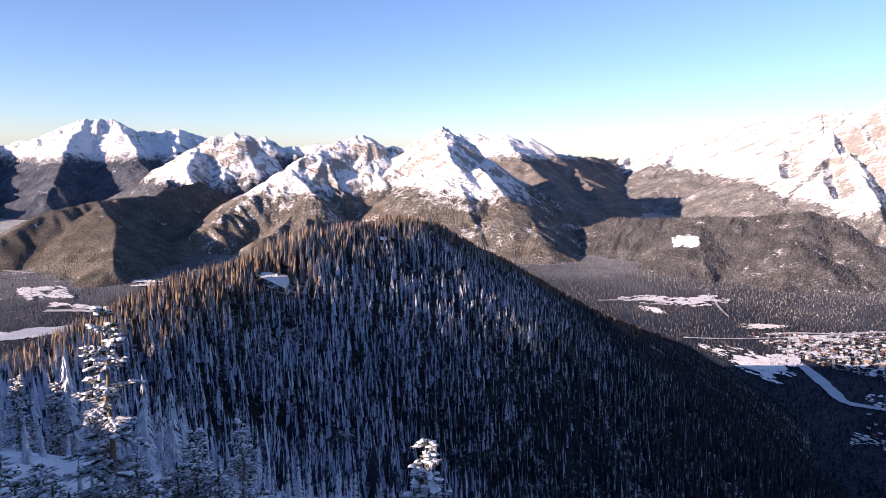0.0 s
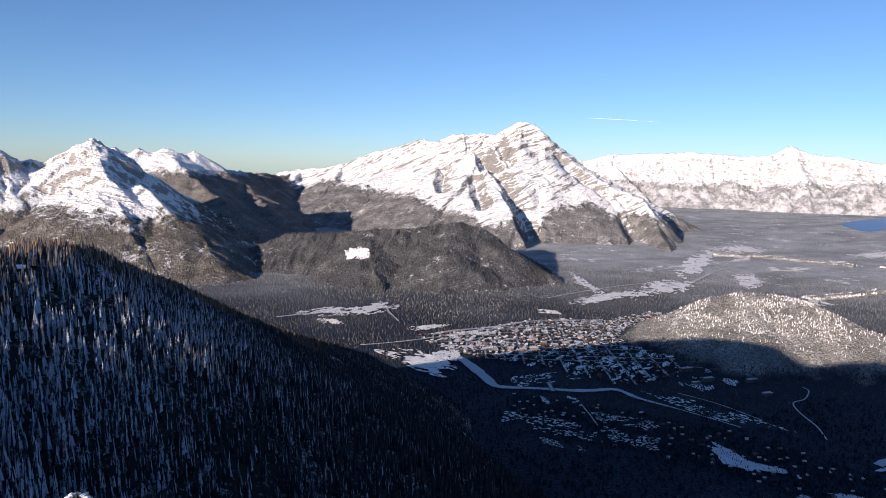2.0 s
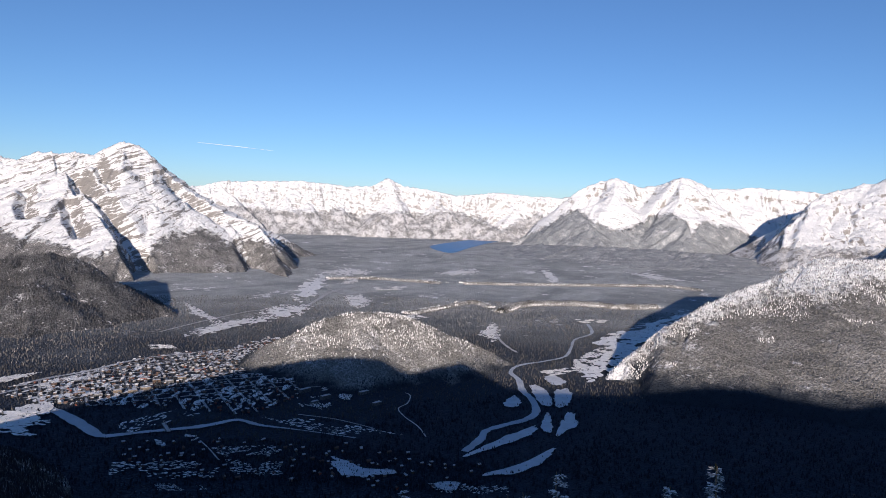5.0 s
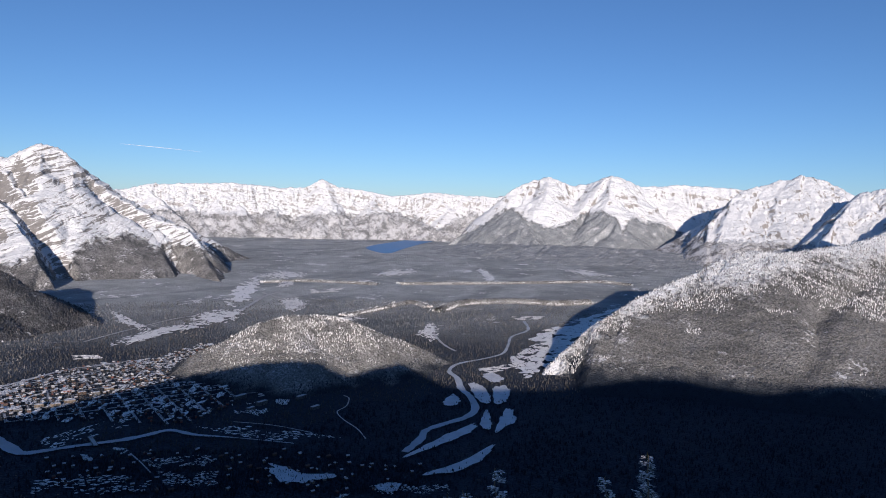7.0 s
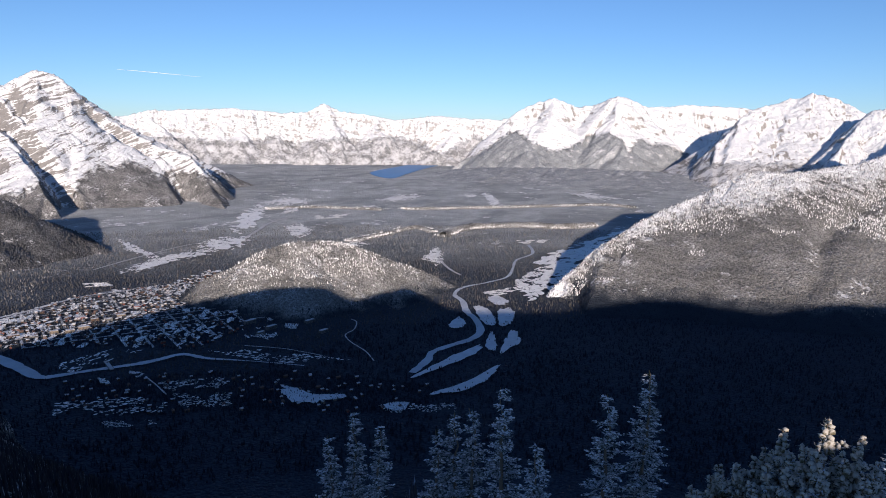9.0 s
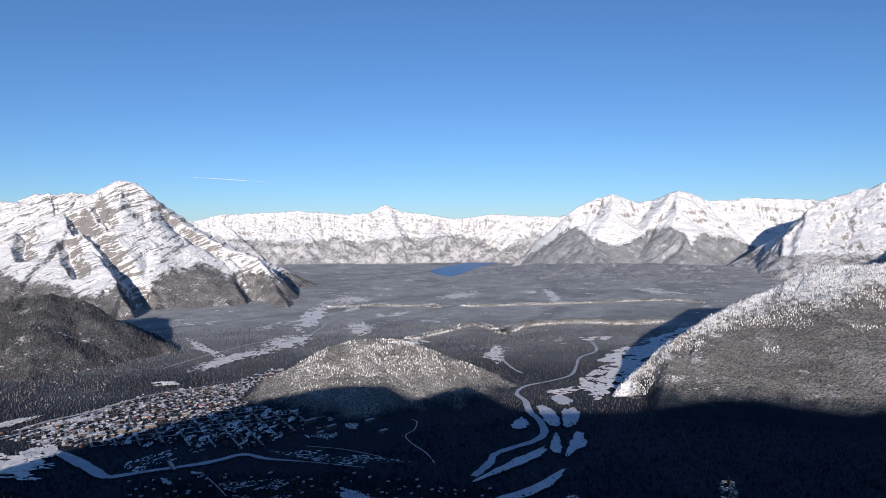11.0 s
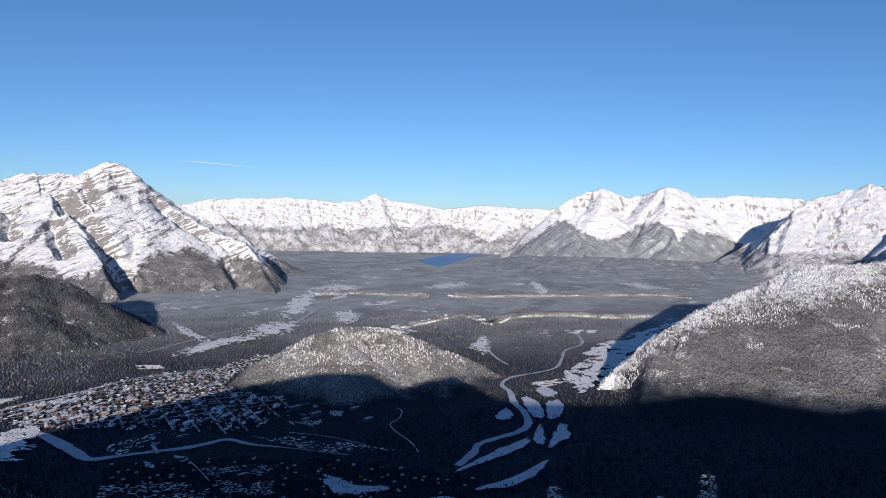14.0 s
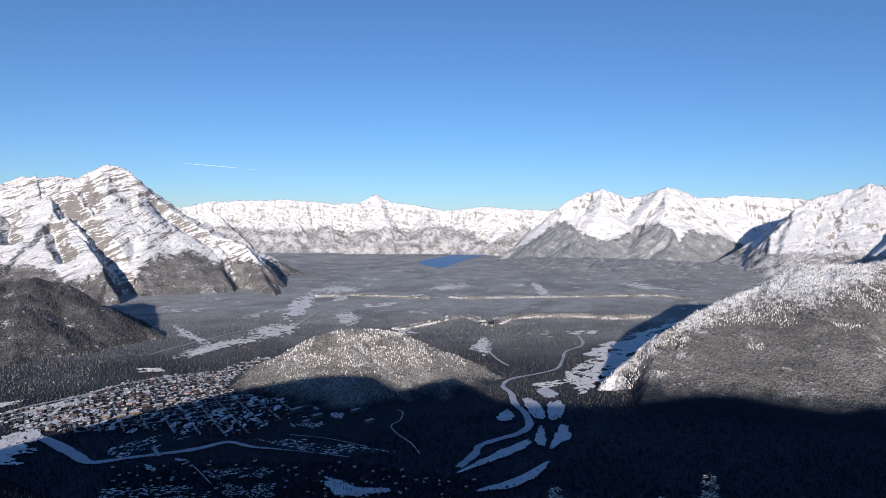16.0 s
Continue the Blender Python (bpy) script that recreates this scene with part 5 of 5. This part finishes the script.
# the rest of the roofs, too small to pick apart
for name, mats in (("far_house_walls", 0), ("far_house_roofs", 1)):
    V, F = [], []
    for x, y, z, a, k in spots[335:]:
        ca, sa = math.cos(radians(a)), math.sin(radians(a))
        w, d, h = (2.5, 2.0, 1.2) if k % 2 else (3.2, 2.1, 1.4)
        v, f = [], []
        if mats:
            b = [(-w / 2 - .2, -d / 2 - .2, h), (w / 2 + .2, -d / 2 - .2, h), (w / 2 + .2, 0, h + 1), (-w / 2 - .2, 0, h + 1), (w / 2 + .2, d / 2 + .2, h), (-w / 2 - .2, d / 2 + .2, h)]
            v, f = b, [(0, 1, 2, 3), (3, 2, 4, 5)]
        else:
            box(v, f, -w / 2, w / 2, -d / 2, d / 2, -0.6, h)
        n0 = len(V)
        V += [(x + p * ca - q * sa, y + p * sa + q * ca, z + r) for p, q, r in v]
        F += [tuple(n0 + i for i in g) for g in f]
    tagged(mesh_ob(name, V, F, M_ROOF if mats else M_WALLS[0], False), "many small house roofs under snow" if mats else "many small brown house walls", "houses", kind="stuff")
# larger buildings
for (x, y), w, d, h, k in zip([(489, 763), (502, 752), (519, 751), (550, 773), (559, 758), (579, 761), (468, 768), (546, 794), (620, 781), (461, 791)], (9, 10, 12, 9, 8, 10, 9, 10, 9, 8), (6, 6, 7, 5, 5, 6, 5, 6, 5, 5),
                              (4.2, 3.6, 3.8, 3, 3, 3, 2.6, 2.8, 2.5, 2.5), (2, 2, 2, 0, 1, 2, 1, 3, 3, 0)):
    block(w, d, h, M_WALLS[k], "large flat-roofed town building with a snowy roof").matrix_basis = pose(x, y, float(ground_z(x, y)) + 0.6, 0, 0, -math.degrees(STREET))
for (x, y), w, d, h in zip([(638, 597), (632, 557), (675, 568), (679, 535), (608, 553), (652, 493)], (16, 14, 12, 14, 10, 12), (5, 5, 5, 5, 4, 5), (4, 4, 3.5, 3, 3, 3)):
    block(w, d, h, M_WALLS[1], "long shaded lodge building with a snowy roof").matrix_basis = pose(x, y, float(ground_z(x, y)) + 0.6, 0, 0, 20 - math.degrees(STREET))

# stone bridge at the end of the main street
(bx0, by0), (bx1, by1) = [(438, 595), (451, 622)]
bridge = new("bridge")
tagged(bridge, "low stone bridge over the frozen river", "bridge")
bl = math.hypot(bx1 - bx0, by1 - by0)
v, f = [], []
box(v, f, -2.0, 2.0, -bl * 0.5, bl * 0.5, 1.2, 1.9)
mesh_ob("deck", v, f, M_ROAD, False, bridge)
for s in (-1, 1):
    v, f = [], []
    box(v, f, s * 2.1 - 0.15, s * 2.1 + 0.15, -bl * 0.5, bl * 0.5, 1.2, 2.4)
    mesh_ob("parapet", v, f, M_WALLS[1], False, bridge)
    v, f = [], []
    box(v, f, -1.8, 1.8, s * bl * 0.17 - 0.6, s * bl * 0.17 + 0.6, -1.0, 1.2)
    mesh_ob("pier", v, f, M_WALLS[1], False, bridge)
bridge.matrix_basis = pose((bx0 + bx1) / 2, (by0 + by1) / 2, -242.4, 0, 0, -math.degrees(math.atan2(bx1 - bx0, by1 - by0)))

# streets of packed snow along the town's grid
for name, steps, along in (("street", range(-6, 7), True), ("avenue", range(-8, 9), False)):
    V, F = [], []
    xs, ys = [p[0] for p in TOWN], [p[1] for p in TOWN]
    ox, oy = sum(xs) / len(xs), sum(ys) / len(ys)
    for j in steps:
        run = []
        for i in range(-75, 76):
            u, w = (i * 4.0, j * 20.0 + 5.0) if along else (j * 24.0, i * 4.0)
            x, y = ox + sx * w + sy * u, oy + sy * w - sx * u
            if inside(TOWN, x, y):
                run.append((x, y))
            elif len(run) > 3 or i == 75:
                break
        for (x0, y0), (x1, y1) in zip(run, run[1:]):
            d = Vector((x1 - x0, y1 - y0)).normalized()
            b = len(V)
            for x, y, k in ((x0, y0, 1), (x0, y0, -1), (x1, y1, -1), (x1, y1, 1)):
                px, py = x - d.y * 1.5 * k, y + d.x * 1.5 * k
                V.append((px, py, float(ground_z(px, py)) + 1.0))
            F.append((b, b + 1, b + 2, b + 3))
    if F:
        tagged(mesh_ob(name, V, F, M_ROAD, False), "straight snow-packed town streets between houses", "street", kind="structure")

# open lots, yards and verges under snow
broken_field(TOWN, 1.15, 140, 0.2)
broken_field([(413, 797), (486, 700), (560, 700), (640, 800), (620, 905), (459, 885)], 1.2, 141, 0.16)
broken_field([(640, 760), (844, 819), (857, 886), (745, 857), (650, 895)], 1.2, 142, 0.2)

# garden and street trees among the houses
spots = []
tr = random.Random(77)
for poly, count in ((TOWN, 14000), (SUBURB, 9000)):
    xs, ys = [p[0] for p in poly], [p[1] for p in poly]
    for _ in range(count):
        x, y = tr.uniform(min(xs), max(xs)), tr.uniform(min(ys), max(ys))
        if inside(poly, x, y):
            z = float(ground_z(x, y))
            if off_knoll(x, y):
                spots.append((x, y, z, tr.uniform(1.8, 3.6)))
woods("town_trees", spots, M_SHADE_SPRUCE, "dark conifers between the houses of the town", 1, 5, 0.5, 78)


# ---------------------------------------------------------------- trees close to the camera
M_NEEDLE = mat_conifer("needles_with_rime", (0.018, 0.026, 0.016), (0.45, 0.47, 0.52), 0.27, 0.06, (0.05, 0.045, 0.02))
M_PLUME = mat_conifer("rimed_pine_needles", (0.10, 0.085, 0.05), (0.44, 0.41, 0.36), 0.66, 0.03, (0.16, 0.12, 0.06))
M_LOAD = mat_snow("branch_snow", (0.82, 0.83, 0.86), 0.08)
M_STEM = plain("grey_brown_bark", (0.17, 0.125, 0.085), size=0.05)


def spindle(V, F, a, b, r, flat=0.55):
    """A pointed clump between two points."""
    d = b - a
    side = d.cross(Vector((0, 0, 1)))
    side = side.normalized() if side.length > 1e-5 else Vector((1, 0, 0))
    up = side.cross(d).normalized()
    m = a + d * 0.4
    k = len(V)
    V += [a, m + side * r, m + up * r * flat, m - side * r, m - up * r * flat, b]
    F += [(k, k + 2, k + 1), (k, k + 3, k + 2), (k, k + 4, k + 3), (k, k + 1, k + 4), (k + 5, k + 1, k + 2), (k + 5, k + 2, k + 3), (k + 5, k + 3, k + 4), (k + 5, k + 4, k + 1)]


def lump(V, F, c, rx, rz, rnd, d):
    """A rounded cushion of snow, longer along d."""
    k, n = len(V), 5
    side = Vector((-d.y, d.x, 0))
    for z, q in ((-0.3, 0.8), (0.5, 0.9)):
        for s in range(n):
            a = s * math.tau / n
            w = q * rnd.uniform(0.8, 1.15)
            V.append(c + d * (math.cos(a) * rx * 1.5 * w) + side * (math.sin(a) * rx * w) + Vector((0, 0, z * rz)))
    V.append(c + Vector((0, 0, rz)))
    for r in range(1):
        for s in range(n):
            p, q = k + r * n + s, k + r * n + (s + 1) % n
            F.append((p, q, q + n))
            F.append((p, q + n, p + n))
    F += [(k + n + s, k + n + (s + 1) % n, k + 2 * n) for s in range(n)]


def bough(NV, NF, SV, SF, base, out, length, rise, rnd, load, fat=1.0):
    """A drooping branch with side twigs and snow on top."""
    tip = base + out * length + Vector((0, 0, rise * length))
    mid = (base + tip) * 0.5 + Vector((0, 0, 0.10 * length))
    n = max(5, int(length / 0.07))
    prev = base
    for i in range(1, n + 1):
        t = i / n
        p = base * (1 - t) ** 2 + mid * 2 * t * (1 - t) + tip * t * t
        spindle(NV, NF, prev, p + (p - prev) * 0.4, 0.028 * fat)
        for s in (-1, 1):
            q = Vector((-out.y, out.x, 0)) * s
            w = (0.16 + 0.22 * length) * (1.05 - t) * rnd.uniform(0.6, 1.2) + 0.05
            d = (out * 0.75 + q * 0.9 + Vector((0, 0, rnd.uniform(-0.35, 0.2)))).normalized()
            spindle(NV, NF, p, p + d * w, (0.024 + 0.02 * w) * fat)
            if rnd.random() < load * 0.5:
                lump(SV, SF, p + d * w * 0.55 + Vector((0, 0, 0.012)), (0.016 + 0.024 * rnd.random()) * fat, 0.011 * fat, rnd, d)
        if rnd.random() < load * 0.6:
            lump(SV, SF, p + Vector((0, 0, 0.012)), (0.018 + 0.024 * rnd.random() * (1.1 - 0.5 * t)) * fat, 0.013 * fat, rnd, out)
        prev = p


def near_fir(height, spread, seed, load, label, open_crown=1.0):
    """A fir with whorls of drooping, snow-loaded boughs; its parts stand under one empty at the base."""
    rnd = random.Random(seed)
    top = new("fir_tree")
    tagged(top, label, "tree", "firs below the lookout")
    v, f = trunk_mesh(height, 0.014 * height + 0.02, seed, 9, 12)
    mesh_ob("trunk", v, f, M_STEM, True, top)
    NV, NF, SV, SF = [], [], [], []
    z = height * 0.08
    while z < height - 0.05:
        t = z / height
        r = spread * (1 - t) ** 0.8 + 0.055
        for k in range(rnd.randint(5, 7) if t < 0.8 and open_crown < 1.2 else 4):
            a = rnd.uniform(0, math.tau)
            bough(NV, NF, SV, SF, Vector((0, 0, z + rnd.uniform(-0.06, 0.06))), Vector((math.cos(a), math.sin(a), 0)), r * rnd.uniform(0.6, 1.1),
                  -0.35 + 0.75 * t + rnd.uniform(-0.15, 0.1), rnd, load, 1.0 if open_crown < 1.2 else 1.7)
        z += (0.15 + 0.09 * (1 - t)) * rnd.uniform(0.8, 1.2) * open_crown
    spindle(NV, NF, Vector((0, 0, height - 0.2)), Vector((0, 0, height + 0.06)), 0.03)
    mesh_ob("crown", NV, NF, M_NEEDLE, False, top)
    tagged(mesh_ob("snow_load", SV, SF, M_LOAD, True, top), kind="stuff")
    return top


def near_pine(height, seed, label):
    """A shrubby pine: upswept stems ending in stubby club-shaped shoots thick with rime."""
    rnd = random.Random(seed)
    top = new("pine_tree")
    tagged(top, label, "tree")
    NV, NF, SV, SF = [], [], [], []

    def shoot(p, d, ln, r):
        """A club of rimed tufts with needle tips between them."""
        k = max(4, int(ln / 0.045))
        for m in range(k):
            t = (m + 0.5) / k
            o = p + d * ln * t
            w = r * (0.65 + 0.5 * math.sin(math.pi * min(1.0, t * 0.75 + 0.25)))
            for h in range(3):
                b = rnd.uniform(0, math.tau)
                q = Vector((math.cos(b), math.sin(b), rnd.uniform(-0.3, 0.5)))
                lump(SV, SF, o + q * w * 0.5, w * rnd.uniform(0.3, 0.5), w * rnd.uniform(0.5, 0.8), rnd, Vector((math.cos(b), math.sin(b), 0)))
            for h in range(5):
                q = Vector((rnd.uniform(-1, 1), rnd.uniform(-1, 1), rnd.uniform(-0.8, 0.5))).normalized()
                spindle(NV, NF, o, o + (d * 0.5 + q).normalized() * w * rnd.uniform(1.0, 1.5), 0.009)

    stems = 18
    for k in range(stems):
        a = k * 2.4 + rnd.uniform(-0.3, 0.3)
        out = Vector((math.cos(a), math.sin(a), 0))
        c = k / stems
        reach, h = 0.06 + 0.8 * c * rnd.uniform(0.8, 1.1), height - (0.0 if k == 0 else 0.16 + 0.5 * c + rnd.uniform(0.0, 0.12))
        V, F = [], []
        way = lambda t: out * (reach * t ** 0.7) + Vector((0, 0, h * t ** 1.15))
        for i in range(8):
            p, q = way(i / 7), 0.035 * (1 - i / 8.5)
            for s in range(6):
                b = s * math.tau / 6
                V.append(p + Vector((math.cos(b) * q, math.sin(b) * q, 0)))
        for i in range(7):
            for s in range(6):
                F.append((i * 6 + s, i * 6 + (s + 1) % 6, (i + 1) * 6 + (s + 1) % 6, (i + 1) * 6 + s))
        mesh_ob("stem", V, F, M_STEM, True, top)
        p = way(1 - 0.34 / height)
        shoot(p, (way(1.0) - p).normalized(), (way(1.0) - p).length, rnd.uniform(0.05, 0.065))
        for i in range(10):
            t = 1 - (0.28 + 0.7 * (i + rnd.random()) / 10) / height
            b = a + rnd.uniform(-2.2, 2.2)
            d = Vector((math.cos(b), math.sin(b), rnd.uniform(0.2, 1.0))).normalized()
            shoot(way(t), d, rnd.uniform(0.16, 0.32), rnd.uniform(0.045, 0.065))
    tagged(mesh_ob("needles", NV, NF, M_NEEDLE, False, top), kind="stuff")
    tagged(mesh_ob("rime", SV, SF, M_PLUME, True, top), kind="stuff")
    return top


def plant_firs(tips, spread, load, seed, label, open_crown=1.0):
    for i, (x, y, z) in enumerate(tips):
        g = float(HOME(np.array([float(x)]), np.array([float(y)]))[0]) - 0.1
        h = max(0.8, z - g)
        near_fir(h, spread * (0.6 + 0.4 * min(1.0, h / 4.0)), seed + i, load, label, open_crown).matrix_basis = pose(x, y, g, 0, 0, 40 * i)


plant_firs([(-5.3, 10.8, -2.55)], 1.2, 0.4, 41, "tall dark fir with sunlit trunk and snow-loaded boughs", 1.45)
plant_firs([(-4.0, 13.4, -5.4), (-4.3, 11.7, -4.9)], 0.75, 0.8, 51, "small fir thickly white with fresh snow")
plant_firs([(-0.2, 9.5, -4.1)], 0.75, 0.5, 61, "young fir top with snow on its tufts", 1.3)
plant_firs([(-5.5, 8.4, -3.9), (-5.4, 9.0, -4.5), (-6.5, 8.9, -3.9)], 0.8, 0.6, 71, "low snowy fir on the open slope")
plant_firs([(-5.8, 8.8, -4.1), (-5.1, 8.6, -4.1), (-4.8, 7.6, -3.9), (-4.8, 8.3, -4.2), (-4.6, 11.6, -5.5), (-4.4, 12.2, -5.2), (-4.3, 10.1, -5.2), (-3.0, 11.1, -5.7), (-5.2, 11.4, -5.3), (-4.6, 8.3, -4.3), (-3.8, 11.4, -5.5), (-11.8, 18.6, -6.3), (-11.5, 19.9, -7.0), (-2.7, 11.7, -6.2)], 0.75, 0.75, 131, "small fir white with rime on the snowy slope")
plant_firs([(14.9, 5.9, -6.0), (15.6, 3.6, -6.0), (16.8, 2.9, -5.7)], 1.05, 0.5, 81, "slender dark fir dusted with snow in shade")
plant_firs([(14.4, 10.7, -8.1), (15.3, 10.5, -7.8), (15.2, 9.6, -8.0), (15.1, 7.8, -7.6), (15.3, 7.4, -7.1), (15.1, 6.8, -6.8), (14.2, 4.8, -7.0)], 0.9, 0.4, 91, "dark fir tops rising from the shaded slope")
plant_firs([(9.9, -1.3, -3.7), (10.4, -1.6, -3.9), (9.8, -2.2, -3.4)], 0.7, 0.6, 101, "small fir beside the snowy pine")
for i, (x, y, z) in enumerate([(7.0, -0.3, -2.5), (7.4, 0.0, -2.8), (7.1, -0.6, -2.6), (7.6, 0.3, -3.2)]):
    g = float(HOME(np.array([float(x)]), np.array([float(y)]))[0]) - 0.1
    near_pine(z - g, 111 + i, "bushy pine with upswept snow-capped tufts catching sunlight").matrix_basis = pose(x, y, g, 0, 0, 70 * i)

# ---------------------------------------------------------------- condensation trail
M_TRAIL = plain("thin_cloud", (0.66, 0.71, 0.79), 1.0, 0.0, 0.05, 30)
(ax, ay, az), (bx, by, bz) = [(3016, 3849, 354), (3398, 3516, 326)]
v, f = [], []
for i in range(25):
    t = i / 24
    q = 2.0 * math.sin(math.pi * min(1.0, t * 1.2 + 0.06)) ** 0.6 * (0.6 + 0.6 * t) if t < 0.8 else 2.0 * (1.02 - t) * 3
    c = Vector((ax + (bx - ax) * t, ay + (by - ay) * t, az + (bz - az) * t + 6 * t * (1 - t)))
    for s in range(5):
        b = s * math.tau / 5
        v.append(c + Vector((0.86 * math.cos(b) * q, 0.5 * math.cos(b) * q, math.sin(b) * q)))
for i in range(24):
    for s in range(5):
        f.append((i * 5 + s, i * 5 + (s + 1) % 5, (i + 1) * 5 + (s + 1) % 5, (i + 1) * 5 + s))
tagged(mesh_ob("vapour_trail", v, f, M_TRAIL), "thin white vapour trail high over the mountains", "cloud", kind="structure")
